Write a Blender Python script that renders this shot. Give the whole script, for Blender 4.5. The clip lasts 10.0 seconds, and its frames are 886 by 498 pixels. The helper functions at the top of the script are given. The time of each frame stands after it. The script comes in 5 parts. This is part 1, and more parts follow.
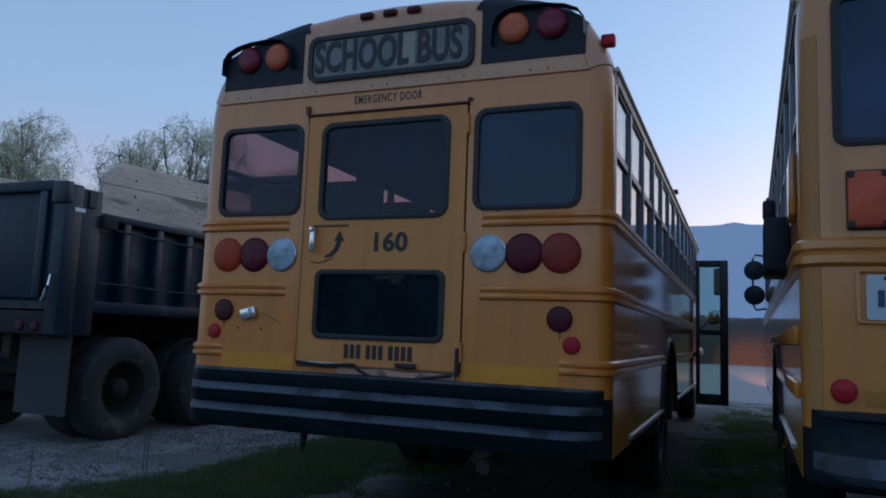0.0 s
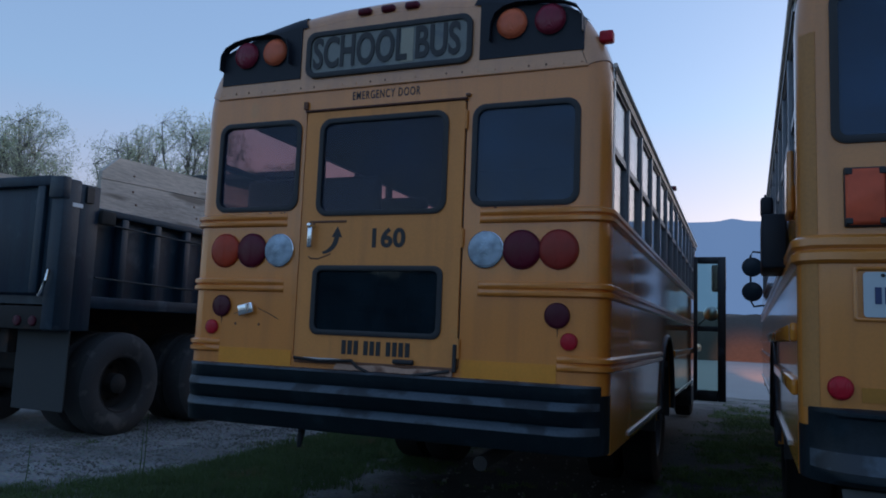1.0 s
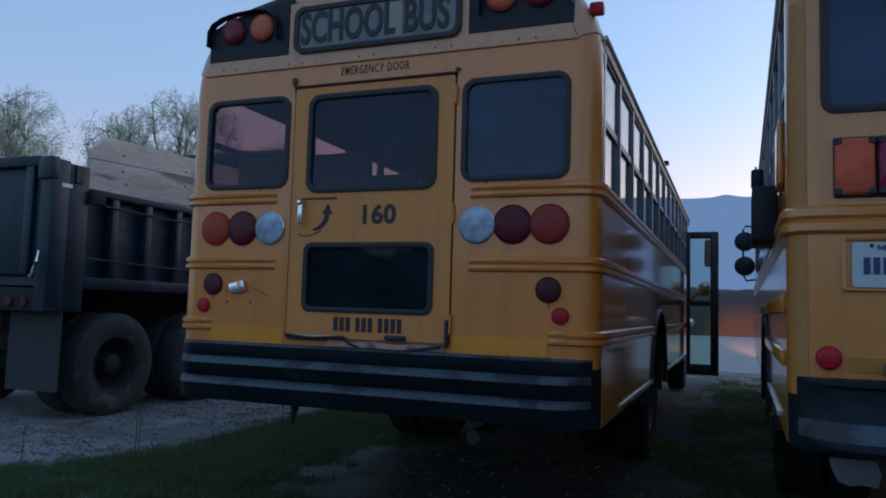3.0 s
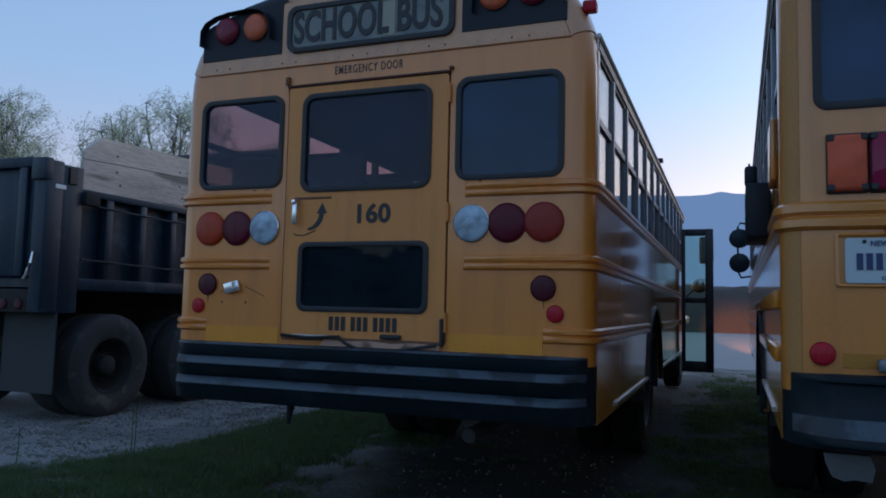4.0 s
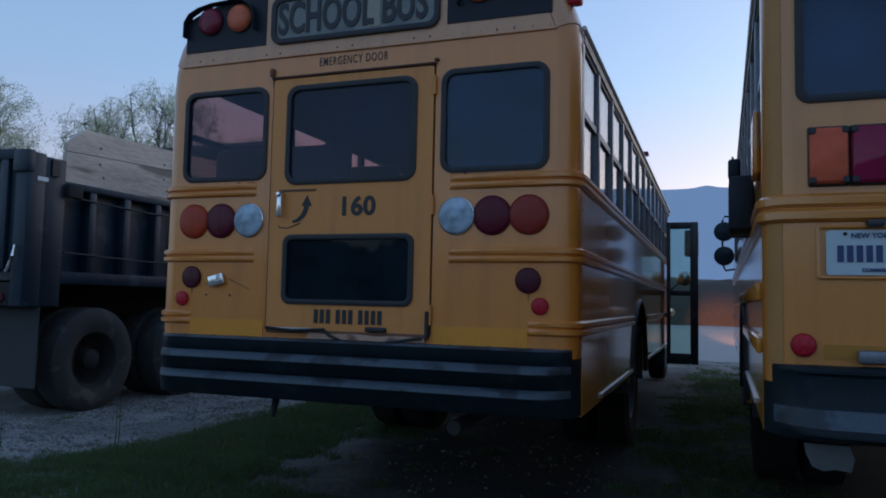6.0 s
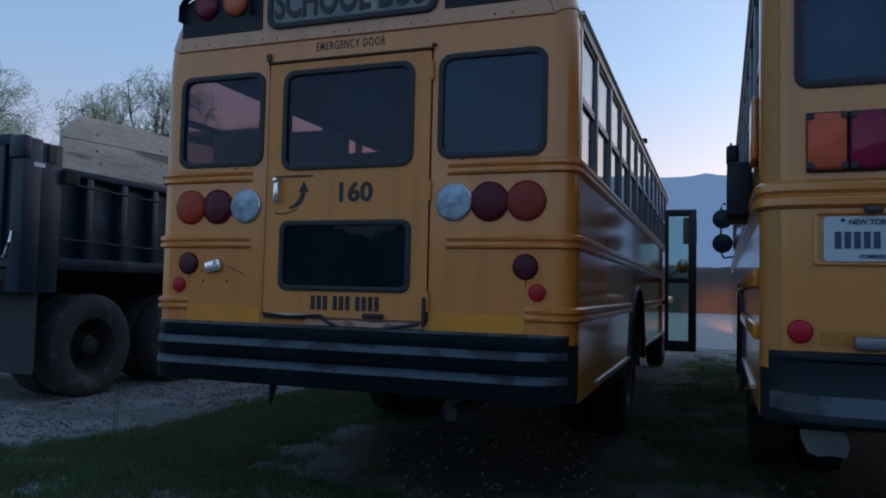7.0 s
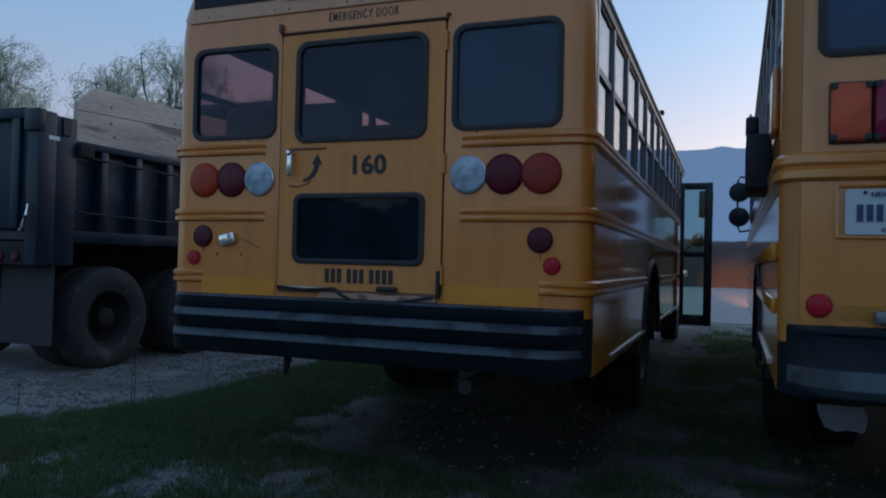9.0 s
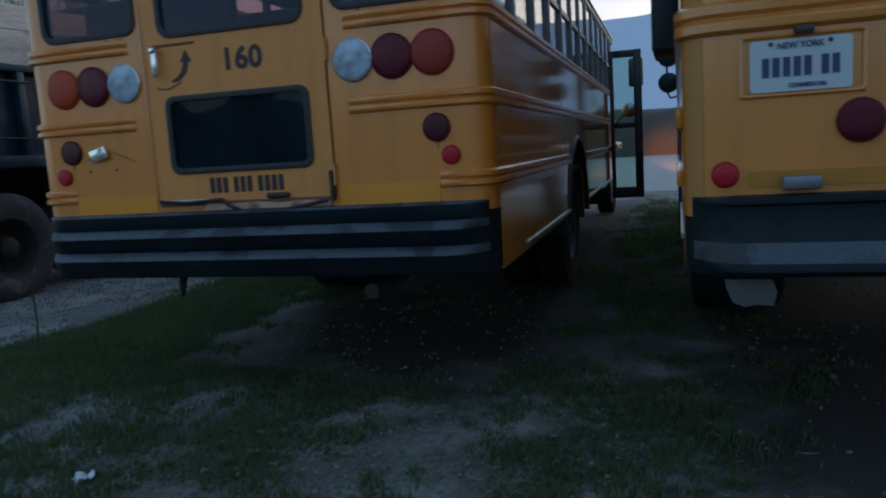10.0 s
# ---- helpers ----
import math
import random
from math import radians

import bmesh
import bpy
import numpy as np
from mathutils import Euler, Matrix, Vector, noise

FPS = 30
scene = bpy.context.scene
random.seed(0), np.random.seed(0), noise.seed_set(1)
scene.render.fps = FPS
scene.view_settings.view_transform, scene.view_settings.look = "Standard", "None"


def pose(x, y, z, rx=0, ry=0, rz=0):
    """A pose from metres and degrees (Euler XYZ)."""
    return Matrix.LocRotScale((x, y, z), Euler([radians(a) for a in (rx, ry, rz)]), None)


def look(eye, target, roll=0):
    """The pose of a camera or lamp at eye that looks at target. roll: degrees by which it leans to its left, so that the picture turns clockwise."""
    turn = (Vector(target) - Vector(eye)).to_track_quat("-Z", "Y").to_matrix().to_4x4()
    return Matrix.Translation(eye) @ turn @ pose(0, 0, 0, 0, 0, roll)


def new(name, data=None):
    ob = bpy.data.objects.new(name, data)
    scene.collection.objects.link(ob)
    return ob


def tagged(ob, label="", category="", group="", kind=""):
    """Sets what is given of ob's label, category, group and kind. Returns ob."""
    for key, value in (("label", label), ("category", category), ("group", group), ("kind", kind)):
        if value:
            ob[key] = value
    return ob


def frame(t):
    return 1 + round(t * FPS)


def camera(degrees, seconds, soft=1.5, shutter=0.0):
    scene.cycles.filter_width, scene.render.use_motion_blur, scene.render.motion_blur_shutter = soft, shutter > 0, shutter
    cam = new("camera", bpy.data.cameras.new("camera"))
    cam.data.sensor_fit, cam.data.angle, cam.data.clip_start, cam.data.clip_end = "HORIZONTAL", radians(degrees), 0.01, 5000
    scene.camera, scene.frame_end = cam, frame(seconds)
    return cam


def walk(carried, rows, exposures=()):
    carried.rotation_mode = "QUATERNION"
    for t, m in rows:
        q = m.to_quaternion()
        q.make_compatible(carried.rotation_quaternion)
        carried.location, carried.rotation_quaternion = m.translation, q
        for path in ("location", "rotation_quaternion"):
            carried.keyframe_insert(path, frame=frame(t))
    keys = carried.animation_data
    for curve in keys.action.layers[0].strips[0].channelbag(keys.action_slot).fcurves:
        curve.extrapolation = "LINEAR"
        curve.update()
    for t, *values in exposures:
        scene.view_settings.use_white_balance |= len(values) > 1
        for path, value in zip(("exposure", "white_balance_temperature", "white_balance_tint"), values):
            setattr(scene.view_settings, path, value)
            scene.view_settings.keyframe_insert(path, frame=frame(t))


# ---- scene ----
cam = camera(62.0, 10.0, soft=1.8, shutter=0.8)
PATH = [
    (0, (1.794, -3.506, 1.208), (1.045, -1.666, 1.437), 2.2),
    (0.5, (1.797, -3.511, 1.211), (1.05, -1.669, 1.435), 2.2),
    (1, (1.796, -3.504, 1.21), (1.051, -1.661, 1.428), 2.3),
    (1.5, (1.8, -3.507, 1.204), (1.057, -1.662, 1.411), 2.4),
    (2, (1.791, -3.502, 1.209), (1.055, -1.652, 1.392), 2.1),
    (2.5, (1.801, -3.491, 1.199), (1.066, -1.638, 1.367), 1.9),
    (4, (1.815, -3.486, 1.196), (1.094, -1.627, 1.354), 1.3),
    (4.5, (1.816, -3.489, 1.196), (1.1, -1.628, 1.357), 1.3),
    (5, (1.818, -3.486, 1.194), (1.112, -1.622, 1.353), 1.3),
    (6.5, (1.827, -3.475, 1.191), (1.143, -1.6, 1.316), 1.2),
    (7, (1.829, -3.468, 1.187), (1.143, -1.592, 1.294), 1.3),
    (7.5, (1.825, -3.464, 1.184), (1.135, -1.589, 1.276), 1.4),
    (8, (1.825, -3.471, 1.183), (1.124, -1.599, 1.258), 1.4),
    (8.5, (1.828, -3.477, 1.188), (1.122, -1.607, 1.238), 1.2),
    (9, (1.819, -3.452, 1.185), (1.1, -1.586, 1.22), 1.4),
    (9.2, (1.812, -3.395, 1.184), (1.079, -1.536, 1.114), 0.0),
    (9.3, (1.808, -3.360, 1.185), (1.087, -1.498, 1.077), -0.5),
    (9.5, (1.813, -3.287, 1.183), (1.163, -1.403, 1.015), -0.8),
    (9.7, (1.850, -3.230, 1.192), (1.261, -1.336, 0.940), -2.1),
    (9.8, (1.880, -3.195, 1.194), (1.299, -1.300, 0.933), -2.6),
    (10, (1.951, -3.114, 1.201), (1.36, -1.222, 0.934), -3.6),
]
EXPOSURES = [(0.0, 0.72, 6700, 20), (2.2, 0.76, 6650, 20), (4.0, 0.83, 6700, 19.5), (5.0, 0.82, 6700, 19.5), (7.0, 0.71, 6800, 18.5), (8.5, 0.64, 6850, 18), (9.0, 0.62, 6850, 17), (9.3, 0.46, 6750, 16), (9.6, 0.50, 6950, 13), (10.0, 0.95, 7200, 12)]
walk(cam, [(t, look(eye, target, roll)) for t, eye, target, roll in PATH], EXPOSURES)

# ---------------------------------------------------------------- world and light
world = bpy.data.worlds.new("dusk")
scene.world = world
world.use_nodes = True
wn, wl = world.node_tree.nodes, world.node_tree.links
sky = wn.new("ShaderNodeTexSky")
sky.sky_type, sky.sun_disc = "NISHITA", False
SUN_EL, SUN_ROT = 12.0, 30.0
sky.sun_elevation, sky.sun_rotation = radians(SUN_EL), radians(SUN_ROT)
sky.air_density, sky.dust_density, sky.ozone_density = 1.0, 0.75, 2.5
sat = wn.new("ShaderNodeHueSaturation")
sat.inputs["Saturation"].default_value = 1.05
wl.new(sky.outputs[0], sat.inputs["Color"])
# twilight scattered over the whole dome, with a pink afterglow low on the sun's side
def dome_ramp(stops):
    ramp = wn.new("ShaderNodeValToRGB")
    wl.new(split.outputs["Z"], ramp.inputs[0])
    e = ramp.color_ramp.elements
    (e[0].position, e[0].color), (e[1].position, e[1].color) = stops[0], stops[-1]
    for at, colour in stops[1:-1]:
        e.new(at).color = colour
    return ramp.outputs[0]


geo, split = wn.new("ShaderNodeTexCoord"), wn.new("ShaderNodeSeparateXYZ")
wl.new(geo.outputs["Generated"], split.inputs[0])
away = dome_ramp([(0.0, (1.25, 2.05, 3.1, 1)), (0.3, (1.35, 2.35, 3.6, 1)), (1.0, (1.15, 2.15, 3.8, 1))])
glow = dome_ramp([(0.0, (3.0, 1.5, 1.6, 1)), (0.15, (2.7, 1.75, 2.0, 1)), (0.28, (1.45, 2.4, 3.6, 1)), (1.0, (1.15, 2.15, 3.8, 1))])
toward, tint, both = wn.new("ShaderNodeMapRange"), wn.new("ShaderNodeMix"), wn.new("ShaderNodeMix")
toward.inputs["From Min"].default_value, toward.inputs["From Max"].default_value = 0.2, 0.95
wl.new(split.outputs["Y"], toward.inputs["Value"])
tint.data_type = both.data_type = "RGBA"
both.blend_type = "ADD"
both.inputs["Factor"].default_value = 1.0
wl.new(toward.outputs["Result"], tint.inputs["Factor"])
wl.new(away, tint.inputs["A"])
wl.new(glow, tint.inputs["B"])
wl.new(sat.outputs[0], both.inputs["A"])
wl.new(tint.outputs["Result"], both.inputs["B"])
wl.new(both.outputs["Result"], wn["Background"].inputs[0])
wn["Background"].inputs[1].default_value = 0.068

sun_data = bpy.data.lights.new("sun", "SUN")
sun_data.energy, sun_data.angle, sun_data.color = 0.05, radians(20), (1.0, 0.82, 0.68)
sun = new("sun", sun_data)
sun.matrix_world = look((30 * math.sin(radians(SUN_ROT)), 30, 3), (0, 0, 1))


# ---------------------------------------------------------------- materials
def material(name, base, rough=0.6, metal=0.0, spread=0.15, scale=8.0, grain=0.02, grain_scale=80.0, spots=None, spot_scale=3.0,
             spot_at=0.62, coat=0.0, streaks=0.0):
    """A surface with two scales of colour change, fine relief and, where given, blotches of a second colour."""
    m = bpy.data.materials.new(name)
    m.use_nodes = True
    n, l = m.node_tree.nodes, m.node_tree.links
    b = n["Principled BSDF"]
    b.inputs["Roughness"].default_value, b.inputs["Metallic"].default_value = rough, metal
    b.inputs["Coat Weight"].default_value = coat
    b.inputs["Coat Roughness"].default_value = 0.16
    co = n.new("ShaderNodeTexCoord")
    big, fine = n.new("ShaderNodeTexNoise"), n.new("ShaderNodeTexNoise")
    for tex, sc in ((big, scale), (fine, grain_scale)):
        tex.inputs["Scale"].default_value = sc
        tex.inputs["Detail"].default_value = 5
        l.new(co.outputs["Object"], tex.inputs["Vector"])
    hsv = n.new("ShaderNodeHueSaturation")
    hsv.inputs["Color"].default_value = (*base, 1)
    value = n.new("ShaderNodeMath")
    value.operation = "MULTIPLY_ADD"
    add = n.new("ShaderNodeMath")
    add.operation = "ADD"
    l.new(big.outputs["Fac"], add.inputs[0])
    l.new(fine.outputs["Fac"], add.inputs[1])
    l.new(add.outputs[0], value.inputs[0])
    value.inputs[1].default_value, value.inputs[2].default_value = spread * 2, 1 - spread * 2
    l.new(value.outputs[0], hsv.inputs["Value"])
    colour = hsv.outputs[0]
    if spots:
        blot = n.new("ShaderNodeTexNoise")
        blot.inputs["Scale"].default_value, blot.inputs["Detail"].default_value = spot_scale, 8
        l.new(co.outputs["Object"], blot.inputs["Vector"])
        ramp = n.new("ShaderNodeValToRGB")
        ramp.color_ramp.elements[0].position, ramp.color_ramp.elements[1].position = spot_at, spot_at + 0.1
        mix = n.new("ShaderNodeMix")
        mix.data_type = "RGBA"
        l.new(blot.outputs["Fac"], ramp.inputs[0])
        l.new(ramp.outputs[0], mix.inputs["Factor"])
        l.new(colour, mix.inputs["A"])
        mix.inputs["B"].default_value = (*spots, 1)
        colour = mix.outputs["Result"]
    if streaks:                                        # rain-washed grime running down the panel
        run, tall, edge, dirt = n.new("ShaderNodeTexNoise"), n.new("ShaderNodeMapping"), n.new("ShaderNodeMapRange"), n.new("ShaderNodeMix")
        tall.inputs["Scale"].default_value = (11, 11, 0.9)
        run.inputs["Scale"].default_value, run.inputs["Detail"].default_value = 1.0, 7
        l.new(co.outputs["Object"], tall.inputs[0])
        l.new(tall.outputs[0], run.inputs["Vector"])
        edge.inputs["From Min"].default_value, edge.inputs["From Max"].default_value = 0.48, 0.75
        edge.inputs["To Max"].default_value = streaks
        l.new(run.outputs["Fac"], edge.inputs["Value"])
        dirt.data_type = "RGBA"
        l.new(edge.outputs["Result"], dirt.inputs["Factor"])
        l.new(colour, dirt.inputs["A"])
        dirt.inputs["B"].default_value = (base[0] * 0.42, base[1] * 0.40, base[2] * 0.7, 1)
        colour = dirt.outputs["Result"]
    l.new(colour, b.inputs["Base Color"])
    rr = n.new("ShaderNodeMapRange")
    rr.inputs["To Min"].default_value, rr.inputs["To Max"].default_value = max(0.02, rough - 0.1), min(1, rough + 0.12)
    l.new(big.outputs["Fac"], rr.inputs["Value"])
    l.new(rr.outputs["Result"], b.inputs["Roughness"])
    if grain:
        bump = n.new("ShaderNodeBump")
        bump.inputs["Strength"].default_value, bump.inputs["Distance"].default_value = 0.5, grain
        l.new(fine.outputs["Fac"], bump.inputs["Height"])
        l.new(bump.outputs[0], b.inputs["Normal"])
    return m


def glass(name, tint, gloss_rough=0.03, dust_sheen=0.0, dust_sheen_colour=(0.3, 0.32, 0.35), ior=1.24):
    """Thin tinted pane: it lets light through by its tint, mirrors by Fresnel and carries a dusty film, blue on rear
    panes as painted sky reflection.
    """
    m = bpy.data.materials.new(name)
    m.use_nodes = True
    n, l = m.node_tree.nodes, m.node_tree.links
    n.remove(n["Principled BSDF"])
    through_, gloss, film = n.new("ShaderNodeBsdfTransparent"), n.new("ShaderNodeBsdfGlossy"), n.new("ShaderNodeBsdfDiffuse")
    through_.inputs[0].default_value = (*tint, 1)
    gloss.inputs["Roughness"].default_value = gloss_rough
    film.inputs[0].default_value = (*dust_sheen_colour, 1)
    f0 = ((ior - 1) / (ior + 1)) ** 2
    facing, steep, fres = n.new("ShaderNodeLayerWeight"), n.new("ShaderNodeMath"), n.new("ShaderNodeMath")
    facing.inputs["Blend"].default_value = 0.5
    steep.operation, fres.operation = "POWER", "MULTIPLY_ADD"
    steep.inputs[1].default_value = 5.0
    l.new(facing.outputs["Facing"], steep.inputs[0])
    l.new(steep.outputs[0], fres.inputs[0])
    fres.inputs[1].default_value, fres.inputs[2].default_value = 1 - f0, f0
    a, b = n.new("ShaderNodeMixShader"), n.new("ShaderNodeMixShader")
    tex = n.new("ShaderNodeTexNoise")
    tex.inputs["Scale"].default_value, tex.inputs["Detail"].default_value = 4, 6
    co = n.new("ShaderNodeTexCoord")
    l.new(co.outputs["Object"], tex.inputs["Vector"])
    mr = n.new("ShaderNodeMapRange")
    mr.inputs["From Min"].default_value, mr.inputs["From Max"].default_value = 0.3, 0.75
    mr.inputs["To Min"].default_value, mr.inputs["To Max"].default_value = dust_sheen * 0.5, dust_sheen * 1.5
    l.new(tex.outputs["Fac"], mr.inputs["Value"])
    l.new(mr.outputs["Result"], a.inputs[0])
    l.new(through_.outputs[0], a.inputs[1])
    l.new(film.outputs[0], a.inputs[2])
    l.new(fres.outputs[0], b.inputs[0])
    l.new(a.outputs[0], b.inputs[1])
    l.new(gloss.outputs[0], b.inputs[2])
    l.new(b.outputs[0], n["Material Output"].inputs[0])
    return m


def lens(name, colour, rough=0.15, transmission=0.0, rings=60.0, low=0.7, high=1.25):
    """Moulded lamp lens with a fine ring pattern in its relief."""
    m = bpy.data.materials.new(name)
    m.use_nodes = True
    n, l = m.node_tree.nodes, m.node_tree.links
    b = n["Principled BSDF"]
    b.inputs["Base Color"].default_value = (*colour, 1)
    b.inputs["Roughness"].default_value = rough
    b.inputs["Transmission Weight"].default_value = transmission
    b.inputs["Specular IOR Level"].default_value = 0.25
    co, wave, bump = n.new("ShaderNodeTexCoord"), n.new("ShaderNodeTexWave"), n.new("ShaderNodeBump")
    wave.wave_type, wave.rings_direction = "RINGS", "Y"
    wave.inputs["Scale"].default_value, wave.inputs["Distortion"].default_value = rings, 0.6
    bump.inputs["Strength"].default_value, bump.inputs["Distance"].default_value = 0.35, 0.004
    l.new(co.outputs["Object"], wave.inputs["Vector"])
    l.new(wave.outputs["Fac"], bump.inputs["Height"])
    l.new(bump.outputs[0], b.inputs["Normal"])
    tex, hsv, mr = n.new("ShaderNodeTexNoise"), n.new("ShaderNodeHueSaturation"), n.new("ShaderNodeMapRange")
    tex.inputs["Scale"].default_value = 14
    l.new(co.outputs["Object"], tex.inputs["Vector"])
    l.new(tex.outputs["Fac"], mr.inputs["Value"])
    mr.inputs["To Min"].default_value, mr.inputs["To Max"].default_value = low, high
    l.new(mr.outputs["Result"], hsv.inputs["Value"])
    hsv.inputs["Color"].default_value = (*colour, 1)
    l.new(hsv.outputs[0], b.inputs["Base Color"])
    return m


YELLOW = material("school_bus_yellow", (0.67, 0.208, 0.028), 0.42, spread=0.10, scale=2.5, grain=0.0008, spots=(0.42, 0.2, 0.04), spot_scale=1.7, spot_at=0.66, coat=0.75, streaks=0.3)
YELLOW_SIDE = material("waxed_bus_yellow", (0.60, 0.22, 0.03), 0.12, spread=0.10, scale=2.5, grain=0.0)
for k_ in [k_ for k_ in YELLOW_SIDE.node_tree.nodes if k_.type == "MAP_RANGE"]:
    k_.inputs["To Min"].default_value, k_.inputs["To Max"].default_value = 0.05, 0.13
YELLOW_SIDE.node_tree.nodes["Principled BSDF"].inputs["Specular IOR Level"].default_value = 0.36
YELLOW_DULL = material("duller_bus_yellow", (0.59, 0.2, 0.03), 0.4, spread=0.10, scale=2.2, grain=0.0008, spots=(0.40, 0.16, 0.02), spot_scale=1.5, spot_at=0.64, coat=0.75, streaks=0.3)
YELLOW_FRESH = material("patched_yellow", (0.73, 0.252, 0.014), 0.4, coat=0.4, spread=0.12, grain=0.0005)
DOOR_YELLOW = material("faded_door_yellow", (0.67, 0.238, 0.052), 0.5, spread=0.10, scale=3, grain=0.0008, spots=(0.45, 0.25, 0.08), spot_scale=2.2, spot_at=0.64, streaks=0.35)
CAP_YELLOW = material("paler_cap_yellow", (0.60, 0.265, 0.118), 0.45, spread=0.10, scale=3, grain=0.0008, spots=(0.44, 0.25, 0.12), spot_scale=2.2, spot_at=0.62, coat=0.75, streaks=0.3)
STRIPE_DULL = material("dull_corner_strip", (0.43, 0.175, 0.04), 0.5, spread=0.2, scale=5, grain=0.001)
ROOF_WHITE = material("roof_paint", (0.62, 0.6, 0.55), 0.35, spread=0.1, grain=0.001)
BLACK = material("black_paint", (0.018, 0.02, 0.025), 0.45, spread=0.25, grain=0.001, spots=(0.05, 0.06, 0.075), spot_scale=5, spot_at=0.6)
PANEL_BLACK = material("lamp_panel_black", (0.012, 0.016, 0.024), 0.5, spread=0.25, grain=0.001)
PANEL_BLACK.node_tree.nodes["Principled BSDF"].inputs["Specular IOR Level"].default_value = 0.25
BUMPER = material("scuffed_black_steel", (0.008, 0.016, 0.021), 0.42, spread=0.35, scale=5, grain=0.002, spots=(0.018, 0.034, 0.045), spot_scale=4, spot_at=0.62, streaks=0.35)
BUMPER.node_tree.nodes["Principled BSDF"].inputs["Specular IOR Level"].default_value = 0.16
WORN_LIT = material("worn_lit_steel_edge", (0.041, 0.062, 0.08), 0.5, spread=0.4, scale=6, grain=0.001, spots=(0.012, 0.018, 0.024), spot_scale=6, spot_at=0.50)
RUBBER = material("window_rubber", (0.012, 0.013, 0.016), 0.55, spread=0.2, grain=0.001)
TYRE = material("tyre_rubber", (0.035, 0.036, 0.038), 0.85, spread=0.3, scale=6, grain=0.004, spots=(0.09, 0.085, 0.08), spot_scale=4, spot_at=0.55)
# darker copy of the tyre rubber, with the shade under the buses in its colour
TYRE_SHADED = material("shaded_bus_tyre", (0.016, 0.016, 0.017), 0.9, spread=0.3, scale=6, grain=0.004)
TYRE_SHADED.node_tree.nodes["Principled BSDF"].inputs["Specular IOR Level"].default_value = 0.2
FLAP_PALE = material("pale_plastic_flap", (0.07, 0.075, 0.077), 0.6, spread=0.2, scale=12, grain=0.002)
YELLOW_DARK = material("dirty_yellow_strip", (0.42, 0.16, 0.012), 0.5, spread=0.15, scale=5, grain=0.001)
RUST = material("rusty_steel", (0.16, 0.07, 0.04), 0.85, spread=0.4, scale=20, grain=0.004)
RUST_DARK = material("dark_rust", (0.085, 0.032, 0.02), 0.85, spread=0.4, scale=20, grain=0.004)
PRIMER = material("bare_primer", (0.47, 0.27, 0.19), 0.6, spread=0.25, scale=14, grain=0.001, spots=(0.18, 0.08, 0.05), spot_scale=9, spot_at=0.56)
CHROME = material("chromed_steel", (0.72, 0.74, 0.76), 0.18, 1.0, spread=0.1, grain=0.0)
SASH = material("oxidised_sash", (0.17, 0.185, 0.21), 0.4, 0.5, spread=0.25, scale=6, grain=0.0005)
ALU = material("brushed_aluminium", (0.55, 0.56, 0.57), 0.32, 1.0, spread=0.15, grain=0.0005)
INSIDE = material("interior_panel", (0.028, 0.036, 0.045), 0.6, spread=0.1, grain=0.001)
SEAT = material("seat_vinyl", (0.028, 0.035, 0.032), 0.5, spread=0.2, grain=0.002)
TRUCK = material("truck_paint", (0.008, 0.025, 0.041), 0.45, spread=0.45, scale=3, grain=0.004, spots=(0.045, 0.066, 0.084), spot_scale=3.2, spot_at=0.60, streaks=0.8)
TRUCK.node_tree.nodes["Principled BSDF"].inputs["Specular IOR Level"].default_value = 0.35
TRUCK_RUST = material("truck_underframe", (0.02, 0.018, 0.017), 0.85, spread=0.4, grain=0.004, spots=(0.06, 0.03, 0.02), spot_scale=4)
FLAP = material("mud_flap_rubber", (0.03, 0.035, 0.037), 0.75, spread=0.25, scale=4, grain=0.003)
WHITE = material("white_plastic", (0.68, 0.7, 0.72), 0.5, spread=0.08, grain=0.0006)
INK = material("black_lettering", (0.012, 0.012, 0.014), 0.5, spread=0.2, grain=0.0)
BLUE_INK = material("plate_ink", (0.02, 0.04, 0.12), 0.5, spread=0.1, grain=0.0)
PLATE = material("plate_white", (0.42, 0.49, 0.52), 0.4, spread=0.04, grain=0.0)
SIGN = material("sign_board", (0.155, 0.165, 0.15), 0.35, spread=0.2, scale=9, grain=0.0006, spots=(0.10, 0.115, 0.12), spot_scale=6, spot_at=0.5)
SIGN_PALE = material("sign_patch", (0.27, 0.25, 0.19), 0.4, spread=0.12, grain=0.0006)
CABLE = material("cable_sheath", (0.02, 0.018, 0.018), 0.6, grain=0.0)
PANE = glass("side_pane", (0.92, 0.88, 0.88), dust_sheen=0.015)
BRONZE_PANE = glass("bronze_side_pane", (0.84, 0.67, 0.64), dust_sheen=0.02)
# the blue film of the next four panes paints in the mirrored sky
DARK_PANE = glass("tinted_pane", (0.70, 0.62, 0.64), dust_sheen=0.085, dust_sheen_colour=(0.035, 0.115, 0.25), ior=1.30)
SKY_HAZED_PANE = glass("sky_hazed_pane", (0.45, 0.45, 0.5), dust_sheen=0.17, dust_sheen_colour=(0.045, 0.15, 0.29), ior=1.38)
BLACK_PANE = glass("dark_pane", (0.3, 0.3, 0.32), dust_sheen=0.08, dust_sheen_colour=(0.07, 0.15, 0.2), ior=1.22)
REAR_PANE = glass("blue_dark_pane", (0.3, 0.32, 0.36), dust_sheen=0.30, dust_sheen_colour=(0.04, 0.13, 0.27), ior=1.40)
DOOR_PANE = glass("service_door_pane", (0.80, 0.91, 0.85), dust_sheen=0.02)
AMBER = lens("amber_lens", (0.40, 0.036, 0.012), 0.35)
